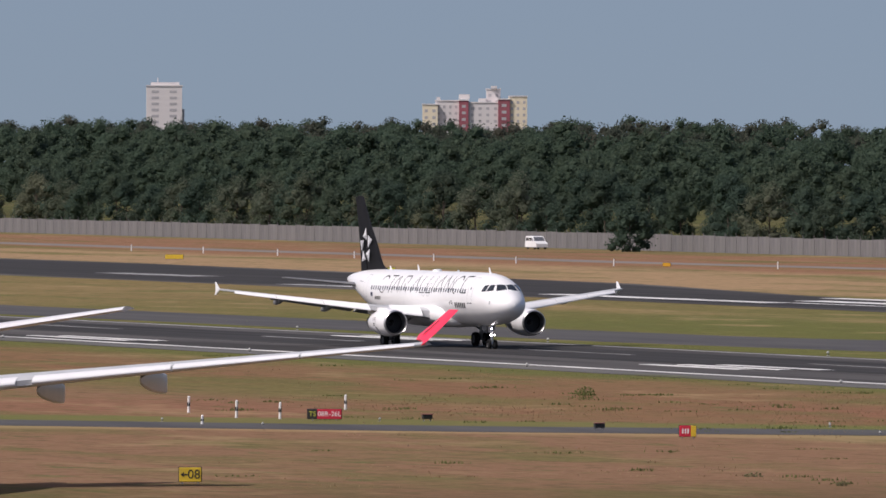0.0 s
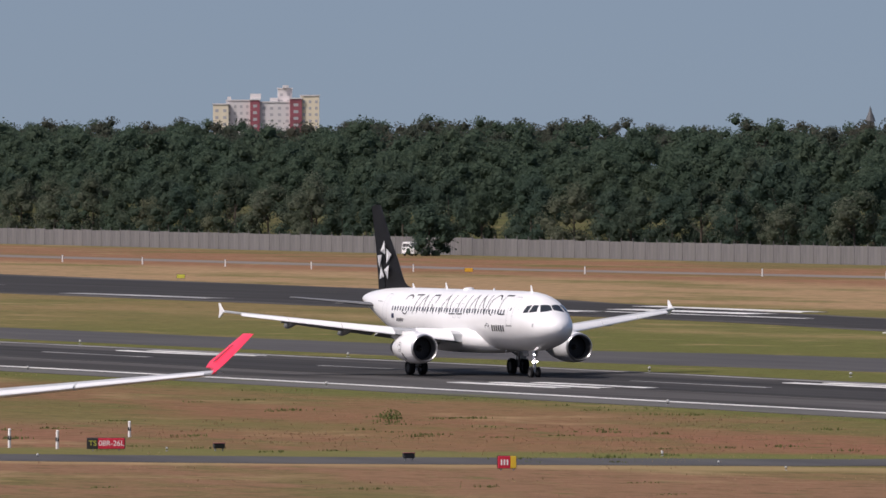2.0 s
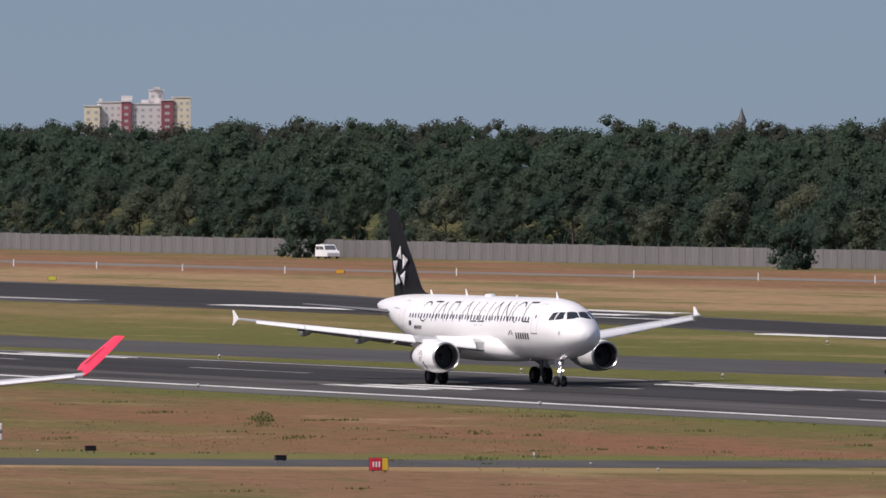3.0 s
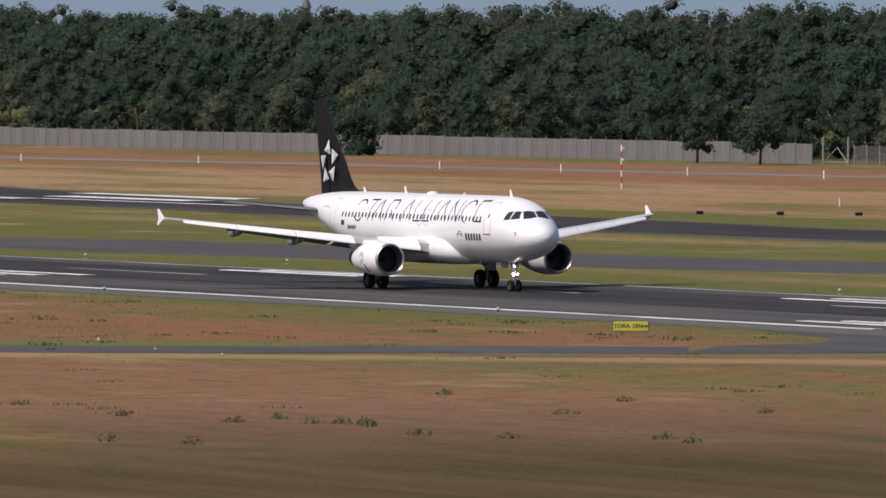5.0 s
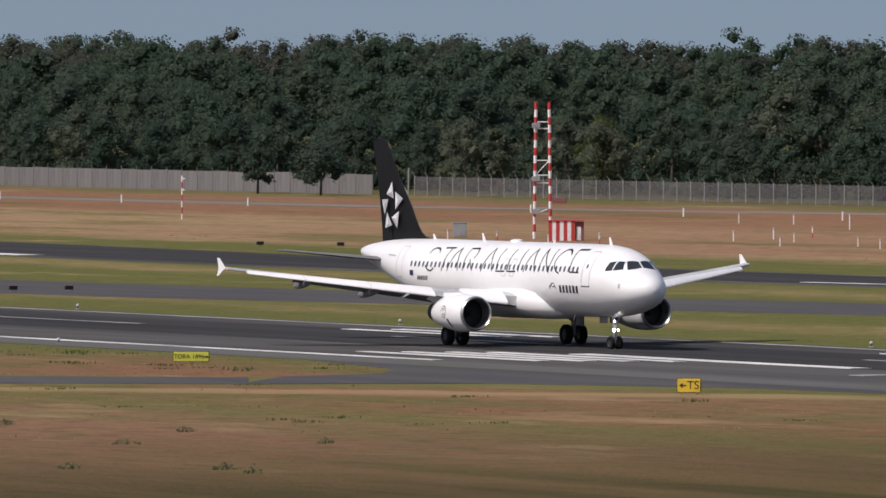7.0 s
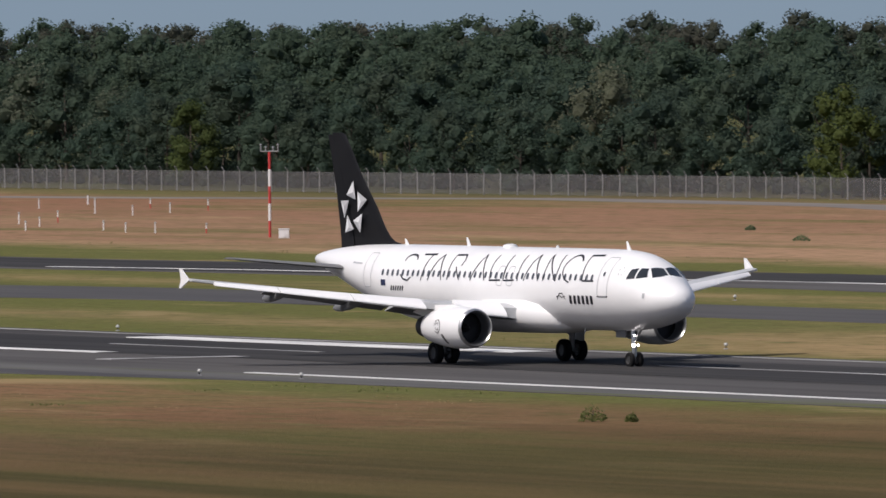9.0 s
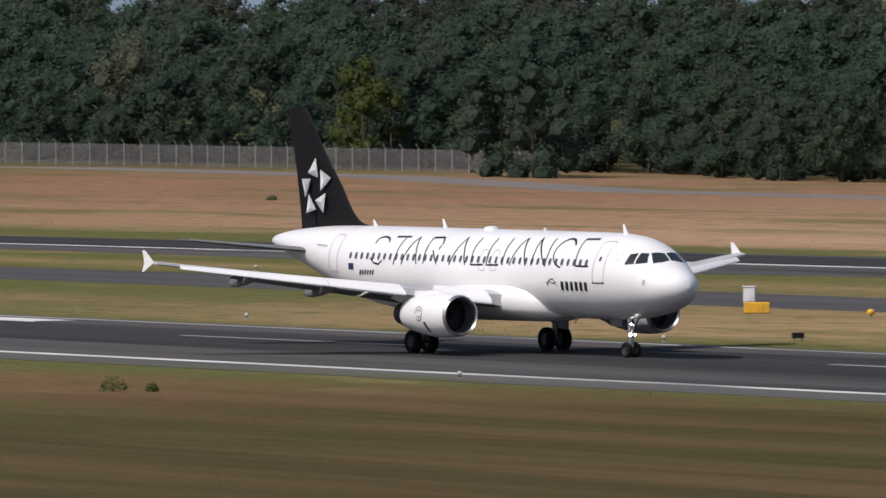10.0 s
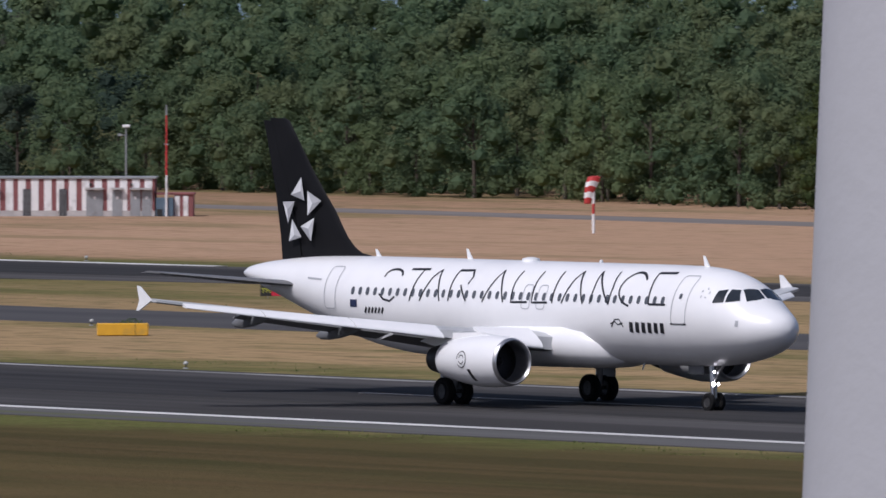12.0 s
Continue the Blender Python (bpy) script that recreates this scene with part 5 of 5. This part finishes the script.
def edge_light():
    ob = thing("edge_light", (0, 0, -50), "white runway edge light on a short stem", "light", "runway edge lights")
    part("base", moved(turned([(0, 0.16), (0.05, 0.15), (0.07, 0.06)], 12, "z", caps=True)), GREY, ob)
    part("stem", tubed((0, 0, 0.05), (0, 0, 0.24), 0.045, n=8), SIGN_BLACK, ob)
    part("lamp", moved(turned([(0.22, 0.10), (0.28, 0.14), (0.36, 0.13), (0.43, 0.07), (0.45, 0.01)], 14, "z", caps=True)), GLOW, ob, smooth=True)
    return ob


def make_lights():
    first = edge_light()
    spots = [(-784.5 + 60 * k, 295.6) for k in range(-2, 8) if k != 3] + [(-884.5 + 60 * k, 335.0) for k in range(-4, 2)] + [(x, 335.0) for x in (-750, -701.4, -639, -601, -529.6, -465, -405)] + [(-554, 295.0), (-579, 340.0), (-623.0, 218.6)]
    spots += [(-800 + 120 * k, 340 + (k % 2) * 60) for k in range(-1, 2)] + [(-526.8, 373.6), (-561.0, 417.0), (-650.2, 460.7), (-613.5, 250.0), (-596.3, 246.1), (-616.0, 251.0), (-585.5, 245.3), (-635.3, 216.7), (-633.0, 229.4)]
    for x, y in spots:
        copy_thing(first, pose(x, y, 0, 0, 0, 40)).scale = (0.5,) * 3 if y < 260 else (0.8,) * 3
    for o in (*first.children_recursive, first):
        bpy.data.objects.remove(o)
    # striped posts beside the taxiway, and white posts along the far road
    for x, y, h in ((-656, 225.5, 0.95), (-643, 224, 0.98), (-639.5, 225.5, 0.95), (-662, 237.7, 0.85), (-627.3, 216.4, 0.5)):
        p = thing("marker_post", (x, y, 0), "white marker post with a black band", "post", "marker posts")
        part("post", tubed((0, 0, -0.05), (0.03, 0, h), 0.085, 0.075, 10), WHITE, p)
        part("band", tubed((0.0, 0, h * 0.42), (0.0, 0, h * 0.66), 0.098, n=10), SIGN_BLACK, p)
        part("cap", tubed((0.03, 0, h), (0.03, 0, h + 0.06), 0.09, 0.03, 10), WHITE, p)
    for k in range(17):
        x = -1575 + 30 * k
        y = float(np.interp(x, (-1400, -1330, -1200, -1040), (535, 558, 563, 575)))
        p = thing("marker_post", (x, y, 0), "slim white post along the service road", "post", "road posts")
        part("post", tubed((0, 0, -0.05), (0, 0, 0.85), 0.085, 0.075, 8), WHITE, p)
        part("cap", tubed((0, 0, 0.85), (0, 0, 0.93), 0.09, 0.04, 8), GREY, p)
    # approach lights on stakes
    for x, y, h in ((-983.5, 502, 0.8), (-1081.7, 552.7, 0.8), (-991.2, 509.9, 0.9), (-958.1, 493.5, 0.7), (-1073.9, 554.6, 0.8), (-976.8, 504.5, 0.7), (-996.1, 516.3, 0.9), (-1040.5, 543.2, 1.3), (-953.9, 498.8, 0.7),
                    (-943, 495.2, 0.7), (-1027.3, 540.2, 0.8), (-1065.1, 562, 0.8), (-937.3, 495, 0.8), (-1039, 550.3, 0.8), (-1047.8, 559, 0.9), (-933.8, 498, 0.7), (-1015.7, 485.1, 0.75), (-1006.1, 485.2, 0.7),
                    (-993.7, 484, 0.7), (-967.9, 476.3, 0.8), (-969.6, 482, 0.9)):
        p = thing("approach_light", (x, y, 0), "approach light on a white and red stake", "light", "approach lights", turn=facing(x, y))
        part("stake", tubed((0, 0, -0.05), (0, 0, h * 0.55), 0.05, n=8), MAST_RED if int(x) % 3 == 0 else WHITE, p)
        part("upper_stake", tubed((0, 0, h * 0.55), (0, 0, h), 0.055, n=8), WHITE, p)
        part("lamp", moved(turned([(-0.12, 0.03), (-0.07, 0.09), (0.05, 0.10), (0.08, 0.04)], 10, "y", caps=True), 0, 0, h + 0.08), GLOW, p)
    for x, y in ((-974, 452.0), (-967.5, 456.5), (-961.5, 461.0), (-956.0, 465.5), (-804.0, 354.2), (-803.0, 358.0), (-527.3, 341.4), (-520.5, 354.1), (-516.5, 359.8), (-632, 232), (-609.5, 234.2), (-508.6, 345.9)):
        p = thing("low_light_box", (x, y, 0), "low dark light box on the grass", "light", "low light boxes", turn=facing(x, y) + 10)
        part("body", boxed(-0.3, 0.3, -0.2, 0.2, 0.14, 0.40, bevel=0.04), SIGN_BLACK, p)
        part("hood", boxed(-0.34, 0.34, -0.28, 0.2, 0.405, 0.44, bevel=0.01), BRICK_RED, p)
        for lx in (-0.2, 0.2):
            part("leg", boxed(lx - 0.03, lx + 0.03, -0.03, 0.03, -0.02, 0.135), GREY, p)
    for x, y in ((-561.7, 368.3), (-534.7, 370.5)):
        p = thing("marker_ball", (x, y, 0), "orange round marker on a stem", "marker", "round markers")
        part("stem", tubed((0, 0, -0.02), (0, 0, 0.2), 0.04, n=8), GREY, p)
        part("ball", moved(turned([(0.18, 0.1), (0.24, 0.2), (0.36, 0.22), (0.46, 0.16), (0.5, 0.02)], 14, "z", caps=True)), ORANGE, p, smooth=True)


def banded(parent, p, q, r, n, colours, name="segment"):
    p, q = Vector(p), Vector(q)
    for i in range(n):
        part(name, tubed(p.lerp(q, i / n), p.lerp(q, (i + 1) / n), r, n=8), colours[i % len(colours)], parent)


def make_masts():
    # glide path mast: two banded poles with rungs and aerials
    x, y = -1001.8, 492.4
    m = thing("antenna_mast", (x, y, 0), "red and white double-pole aerial mast with cross frames", "mast", turn=facing(x, y))
    for px in (-0.58, 0.58):
        banded(m, (px * 1.25, 0, -0.05), (px, 0, 12.1), 0.14, 18, (WHITE, MAST_RED), "pole_segment")
    for z in (10.3, 9.7, 6.9, 5.6, 4.9, 2.7, 2.2):
        part("rung", boxed(-0.6, 0.6, -0.05, 0.05, z, z + 0.09), WHITE if z > 4 else GREY, m)
    for a, b in (((-0.55, 0, 5.7), (0.55, 0, 6.9)), ((-0.55, 0, 2.2), (0.55, 0, 2.7))):
        part("brace", tubed(a, b, 0.04, n=6), WHITE, m)
    for z in (10.0, 5.3, 2.4):
        part("aerial", boxed(-0.95, -0.2, -0.4, -0.25, z - 0.2, z + 0.25, bevel=0.03), GREY, m)
    x, y = -992.4, 490.1
    b = thing("equipment_hut", (x, y, 0), "small red and white striped equipment hut", "hut", turn=facing(x, y))
    for i in range(7):
        part("stripe", boxed(-1.55 + i * 0.33, -1.55 + (i + 1) * 0.33 - 0.002, -0.9, 0.9, 0, 1.72), WHITE if i % 2 else MAST_RED, b)
    part("side_wall", boxed(0.78, 1.55, -0.7, 0.95, 0, 1.66, bevel=0.02), BRICK_RED, b)
    part("door", boxed(0.9, 1.3, -0.73, -0.705, 0.05, 1.25), WHITE, b)
    part("roof", boxed(-1.6, 1.6, -0.98, 1.0, 1.725, 1.80, bevel=0.01), MAST_RED, b)
    x, y = -1124.0, 513.2
    p = thing("wind_mast", (x, y, 0), "slim red and white pole with small white vanes", "mast", turn=facing(x, y))
    banded(p, (0, 0, -0.05), (0, 0, 4.3), 0.07, 7, (WHITE, MAST_RED))
    for z in (2.9, 4.0):
        part("vane", loft([[(-0.05, o, z - 0.16), (0.34, o, z), (-0.05, o, z + 0.16)] for o in (-0.04, 0.04)]), WHITE, p)
    x, y = -911.3, 491.9
    p = thing("wind_mast", (x, y, 0), "red and white mast with a forked wind gauge on top", "mast", turn=facing(x, y))
    banded(p, (0, 0, -0.05), (0, 0, 7.0), 0.11, 5, (MAST_RED, WHITE, MAST_RED, WHITE, MAST_RED))
    part("cross_arm", tubed((-0.75, 0, 7.05), (0.75, 0, 7.05), 0.05, n=8), GREY, p)
    for px in (-0.7, -0.3, 0.3, 0.7):
        part("sensor", tubed((px, 0, 7.05), (px, 0, 7.55 if abs(px) > 0.5 else 7.35), 0.05, n=8), GREY, p)
        part("cup", moved(turned([(0, 0.03), (0.05, 0.10), (0.14, 0.09), (0.18, 0.02)], 8, "z", caps=True), px, 0, 7.5 if abs(px) > 0.5 else 7.3), GREY, p)
    x, y = -602.0, 376.3
    p = thing("wind_mast", (x, y, 0), "short white and red forked gauge mast", "mast", turn=facing(x, y))
    banded(p, (0, 0, -0.05), (0, 0, 1.6), 0.11, 4, (MAST_RED, WHITE))
    for px in (-0.32, 0.32):
        part("fork", tubed((0, 0, 1.6), (px, 0, 1.75), 0.045, n=8), WHITE, p)
        part("prong", tubed((px, 0, 1.72), (px, 0, 2.15), 0.05, n=8), WHITE, p)
    # windsock
    x, y = -702.3, 541.2
    p = thing("windsock", (x, y, 0), "red and white windsock hanging limp from its pole", "windsock", turn=facing(x, y))
    banded(p, (0, 0, -0.05), (0, 0, 3.5), 0.10, 5, (WHITE, WHITE, MAST_RED, WHITE, WHITE), "pole_segment")
    part("hoop", tubed((-0.35, 0, 3.95), (0.35, 0, 4.0), 0.05, n=8), MAST_RED, p)
    prof = ((0.05, 3.95, 0.42), (-0.05, 3.65, 0.46), (-0.18, 3.3, 0.42), (-0.3, 2.9, 0.33), (-0.38, 2.5, 0.28), (-0.42, 2.1, 0.22))
    for i, (a, c) in enumerate(zip(prof, prof[1:])):
        part("sock_band", loft([[(px + r * math.cos(t), r * 0.6 * math.sin(t), z + 0.06 * math.sin(3 * t)) for t in [6.283 * k / 14 for k in range(14)]] for px, z, r in (a, c)]), (MAST_RED, WHITE)[i % 2], p, smooth=True)
    # the near mast of the terminal, grey and tapering, beside the camera's place
    a = radians(-50.48)
    p = thing("lamp_mast", (20 * math.sin(a), 20 * math.cos(a), 0), "thick grey tapering lamp mast close by", "mast")
    part("shaft", turned([(0, 1.0), (8, 0.68), (15, 0.40), (17.4, 0.30), (20, 0.193), (22.5, 0.12)], 32, "z", caps=True), MAST_GREY, p, smooth=True, sharp=60)
    part("foot", turned([(-0.02, 1.3), (0.12, 1.3), (0.14, 1.02)], 32, "z", caps=True), PLINTH, p)


def make_hut():
    x0, y0, x1, y1 = -785.0, 538.5, -773.0, 554.0
    long = math.hypot(x1 - x0, y1 - y0)
    hut = thing("transformer_house", (x0, y0, 0), "long low flat-roofed house striped dull red and white", "building", turn=math.degrees(math.atan2(y1 - y0, x1 - x0)))
    part("wall", boxed(0, long, 0.02, 5.0, 0.0, 2.82), BRICK_RED, hut)
    part("plinth", boxed(-0.02, long + 0.02, -0.03, 5.03, -0.02, 0.42, bevel=0.01), PLINTH, hut)
    part("roof", boxed(-0.12, long + 0.12, -0.12, 5.12, 2.822, 2.97, bevel=0.02), GREY, hut)
    u = long / 461.0
    stripes = (7, 21, 37, 51, 65, 80, 96, 112, 135, 158, 181, 204, 226, 249, 272, 294, 316, 339, 361, 384, 406, 428, 450)
    for k in stripes:
        w = 4.7 if k < 100 else 6.7
        part("white_stripe", boxed((k - w) * u, (k + w) * u, -0.012, 0.015, 0.43, 2.80), WHITE, hut)
    for k, w, z in ((15, 10, 1.62), (43, 11, 1.62), (71, 11, 1.62), (97, 11, 1.62)):
        win = part("window", boxed((k - w / 2) * u, (k + w / 2) * u, -0.03, 0.01, 1.1, z + 0.35), SIGN_BLACK, hut)
        part("window_frame", boxed((k - w / 2 - 1) * u, (k + w / 2 + 1) * u, -0.022, 0.012, 1.02, 1.09), GREY, win)
    for k, w in ((122, 14), (235, 14), (299, 14)):
        d = part("mesh_door", boxed((k - w / 2) * u, (k + w / 2) * u, -0.045, 0.01, 0.05, 2.05), SIGN_BLACK, hut)
        for i in range(5):
            part("slat", boxed((k - w / 2 + 0.6 + i * (w - 1.2) / 4.6) * u, (k - w / 2 + 1.4 + i * (w - 1.2) / 4.6) * u, -0.06, -0.048, 0.1, 2.0), GREY, d)
    for k, w in ((172, 28), (355, 30), (395, 18), (427, 18), (456 - 9, 17)):
        d = part("steel_door", boxed((k - w / 2) * u, (k + w / 2) * u, -0.06, 0.01, 0.02, 1.95, bevel=0.01), GREY, hut)
        part("canopy", boxed((k - w / 2 - 1) * u, (k + w / 2 + 1) * u, -0.45, 0.01, 2.0, 2.16, bevel=0.01), PLINTH, d)
        part("plate", boxed((k - 2) * u, (k + 2) * u, -0.072, -0.063, 1.3, 1.5), WHITE, d)
    for k in (180, 348, 420):
        part("wall_lamp", boxed((k - 2) * u, (k + 2) * u, -0.2, -0.013, 2.3, 2.5, bevel=0.02), SIGN_BLACK, hut)
    ann = thing("annex", (x1, y1, 0), "small striped annex with a blue-grey switch box", "building", turn=math.degrees(math.atan2(y1 - y0, x1 - x0)))
    part("wall", boxed(1.45, 2.9, 0.3, 3.5, 0, 1.62), BRICK_RED, ann)
    for a in (1.52, 2.15):
        part("white_stripe", boxed(a, a + 0.36, 0.27, 0.305, 0.02, 1.55), WHITE, ann)
    part("roof", boxed(0.0, 3.0, 0.2, 3.6, 1.625, 1.76, bevel=0.02), BRICK_RED, ann)
    part("switch_box", boxed(0.12, 1.43, -0.1, 1.2, 0, 1.4, bevel=0.03), BLUE_GREY, ann)
    part("vent", boxed(0.18, 0.6, -0.12, -0.102, 0.05, 0.55), SIGN_BLACK, ann)
    m = thing("radio_mast", (x1 + 0.7, y1 + 0.6, 0), "slim mast, white below and red above", "mast")
    part("lower_pole", tubed((0, 0, -0.05), (0.0, 0, 3.1), 0.09, 0.08, 10), WHITE, m)
    part("upper_pole", tubed((0, 0, 3.1), (0, 0, 7.6), 0.08, 0.065, 10), MAST_RED, m)
    part("tip", tubed((0, 0, 7.6), (0, 0, 8.4), 0.07, 0.05, 10), GREY, m)
    part("bracket", boxed(-0.25, 0.25, -0.04, 0.04, 5.4, 5.48), GREY, m)
    lx, ly = -783.7, 559.0
    m = thing("lamp_post", (lx, ly, 0), "grey lamp post behind the striped house", "lamp", turn=facing(lx, ly))
    part("pole", tubed((0, 0, -0.05), (0, 0, 6.55), 0.08, 0.06, 10), GREY, m)
    part("lamp_head", boxed(-0.28, 0.32, -0.2, 0.2, 6.55, 6.78, bevel=0.05), WHITE, m)
    part("camera_box", boxed(-0.62, -0.35, -0.12, 0.12, 5.9, 6.1, bevel=0.02), GREY, m)
    part("side_arm", boxed(-0.36, 0.0, -0.03, 0.03, 5.96, 6.02), GREY, m)


def make_van():
    van = thing("van", (-1595.5, 602.0, 0), "small white van driving along the fence", "van")
    prof = [(-2.2, 0.3), (-2.2, 0.95), (-2.12, 1.72), (-1.9, 1.84), (0.35, 1.84), (0.62, 1.74), (1.25, 1.12), (2.05, 0.95), (2.2, 0.75), (2.2, 0.3)]
    bm = loft([[(x, y * (0.93 if z > 1.2 else 1.0), z) for x, z in prof] for y in (-0.88, 0.88)])
    part("body", bm, SKIN, van)
    glass = [(-1.95, 1.18), (-1.9, 1.62), (-0.75, 1.62), (-0.75, 1.18)], [(-0.62, 1.18), (-0.62, 1.62), (0.2, 1.62), (0.2, 1.18)], [(0.3, 1.18), (0.3, 1.62), (0.52, 1.62), (1.0, 1.18)]
    for side in (-1, 1):
        for g in glass:
            part("side_window", loft([[(x, side * (0.86 + o), z) for x, z in g] for o in (-0.05, 0.015)]), CABIN_GLASS, van)
    part("windscreen", loft([[(x + o, y, z + o) for x, z, y in ((0.64, 1.70, -0.7), (0.64, 1.70, 0.7), (1.2, 1.16, 0.78), (1.2, 1.16, -0.78))] for o in (0.0, 0.03)]), CABIN_GLASS, van)
    for side in (-1, 1):
        for x in (-1.35, 1.4):
            wheel(van, x, side * 0.78, 0.31, 0.2)
    part("roof_bar", boxed(-1.7, 0.2, -0.55, 0.55, 1.845, 1.90, bevel=0.02), GREY, van)
    return van


def make_far_buildings():
    cream = material("cream_facade", (0.74, 0.66, 0.50), 0.8, other=(0.68, 0.60, 0.46), scale=0.2)
    # haze is put into the greyed pale walls and the lightened windows
    pale = material("pale_facade", (0.63, 0.60, 0.60), 0.8, other=(0.64, 0.61, 0.60), scale=0.2)
    wine = material("wine_red_facade", (0.36, 0.10, 0.13), 0.8, other=(0.2, 0.065, 0.08), scale=0.2)
    dim = material("hazed_window", (0.38, 0.37, 0.39), 0.3, other=(0.43, 0.42, 0.43), scale=0.5)

    def block(b, a0, a1, top, mat, floors, cols, y=0.0, deep=12.0):
        part("wall", boxed(a0, a1, y, y + deep, 0, top, bevel=0.05), mat, b)
        part("roof", boxed(a0 - 0.2, a1 + 0.2, y - 0.2, y + deep, top + 0.004, top + 0.4), pale, b)
        step, w = (top - 1.0) / floors, (a1 - a0) / cols
        for f in range(floors // 2, floors):
            for c in range(cols):
                part("window", boxed(a0 + (c + 0.3) * w, a0 + (c + 0.7) * w, y - 0.05, y + 0.05, 0.8 + f * step, 0.8 + (f + 0.42) * step), dim, b)
    x, y = -4068.6, 1390.0
    b = thing("tower_block", (x, y, 0), "pale high-rise tower block beyond the wood", "building", turn=facing(x, y))
    block(b, 0.0, 12.4, 30.4, pale, 14, 2)
    part("stair_tower", boxed(11.6, 13.2, 2, 6, 0, 22.6), dim, b)
    part("roof_house", boxed(1.5, 11.4, 1, 8, 30.81, 31.8), pale, b)
    part("antenna", tubed((4, 3, 31.8), (4, 3, 33.4), 0.15, n=6), pale, b)
    x, y = -4037.0, 1480.0
    k = 36.2 / 177.0
    b = thing("apartment_building", (x, y, 0), "stepped apartment block in cream, white and wine red", "building", turn=facing(x, y))
    for p0, p1, top, mat, fl, cols, oy in ((0, 26, 24.3, cream, 10, 2, 0), (22, 62, 25.6, pale, 11, 4, 1.5), (62, 78, 25.8, wine, 11, 1, -0.5), (78, 130, 25.0, pale, 11, 4, 0.5), (128, 148, 26.2, wine, 11, 1, -0.5), (108, 132, 29.6, pale, 13, 2, 4), (146, 177, 27.2, cream, 12, 3, 0.3)):
        block(b, p0 * k, p1 * k, top, mat, fl, cols, oy)
    for p0, p1, z0, z1 in ((62, 80, 26.3, 28.0), (116, 126, 30.05, 30.9), (24, 30, 26.05, 27.0), (95, 108, 25.45, 26.6)):
        part("roof_house", boxed(p0 * k, p1 * k, 2, 7, z0, z1), pale, b)
    x, y = -3955.0, 1688.0
    b = thing("steeple", (x, y, 0), "grey church spire just above the treetops", "church", turn=facing(x, y))
    slate = material("spire_slate", (0.10, 0.105, 0.115), 0.7, other=(0.075, 0.08, 0.085), scale=0.6)
    part("tower", boxed(-1.3, 1.3, -1.3, 1.3, 0, 18.4), slate, b)
    part("spire", turned([(18.4, 1.8), (20.2, 1.2), (21.6, 0.6), (23.6, 0.06)], 8, "z", caps=True), slate, b)


def make_bushes():
    rng = np.random.default_rng(11)
    weeds = ((-518.5, 207.6), (-502.6, 205.9), (-493.0, 207.0), (-496.0, 210.4), (-489.7, 209.3), (-489.2, 210.4), (-487.7, 210.9), (-475.2, 207.8), (-467.8, 194.7), (-472.6, 193.0), (-485.6, 210.0), (-473.9, 207.2), (-469.5, 209.3), (-466.1, 214.8), (-461.6, 213.9), (-524.0, 230.5), (-497.2, 224.4), (-512.1, 234.0), (-494.3, 232.5))
    for x, y, h, w, lab in ((-695.0, 265.9, 0.75, 1.5, "small bright green bush in the grass"), (-477.6, 273.7, 0.85, 1.3, "tall green weed clump in the grass"), (-476.3, 274.9, 0.45, 0.6, "small green weed clump in the grass"),
                            (-908.1, 535.7, 0.5, 0.9, "low dark green shrub on the dry grass"), (-640.0, 228.9, 0.5, 0.7, "small green weed clump beside the sign"), (-860.0, 512.0, 0.5, 1.4, "low dark green shrub on the dry grass"),
                            (-725.0, 505.0, 0.5, 1.5, "low dark green shrub on the dry grass"), (-585.0, 366.0, 0.45, 1.6, "low green weed clump on the grass"), (-545.0, 362.0, 0.4, 1.3, "low green weed clump on the grass"), (-524.0, 374.0, 0.45, 1.9, "low green weed clump on the grass"), *((x, y, rng.uniform(0.26, 0.42), rng.uniform(0.7, 1.3), "small grey-green weed clump in the dry grass") for x, y in weeds)):
        verts, faces = [], []
        for i in range(70 if (x, y) in weeds else 230):
            a, r = rng.uniform(0, 6.283), w * 0.5 * math.sqrt(rng.random())
            z = h * (1 - (r / (w * 0.5)) ** 2 * 0.75) * rng.uniform(0.1, 1.0)
            p, n = np.array((r * math.cos(a), r * math.sin(a), z)), rng.normal(size=3)
            u = np.cross(n, rng.normal(size=3))
            u /= np.linalg.norm(u)
            v = np.cross(u, n / np.linalg.norm(n))
            s = rng.uniform(0.05, 0.11)
            k = len(verts)
            verts += [p - u * s, p + v * s * 0.5, p + u * s, p - v * s * 0.5]
            faces.append((k, k + 1, k + 2, k + 3))
        b = thing("bush", (x, y, 0), lab, "bush", "bushes in the grass")
        part("foliage", mesh_of("foliage", verts, faces, WEED if (x, y) in weeds else FRESH if y < 300 else SUNLIT_LEAF), None, b)
        part("stems", tubed((0, 0, -0.03), (0.03, 0.02, h * 0.6), 0.03, 0.012, 6), BARK, b)


make_signs()
make_lights()
make_masts()
make_hut()
van = make_van()
make_far_buildings()
make_bushes()

# ---- what moves ----
def motions():
    # the nose wanders a little about the middle line
    yaw = [float(np.interp(t, (0, 2.7, 5.5, 9.5, 10.5, 11.5, 12.0), (0.0, 0.1, 0.4, 0.9, 0.6, 0.05, -0.1))) for t, _ in ROLL]
    walk(plane, [(t, pose(x + 0.62 * a, RUN_MID, 0, 0, 0, a)) for (t, x), a in zip(ROLL, yaw)])
    walk(van, [(t, pose(-1595.5 + 15.4 * t, 602.0, 0)) for t in (0.0, 4.0, 8.0, 12.0)])


motions()
# ---- camera ----
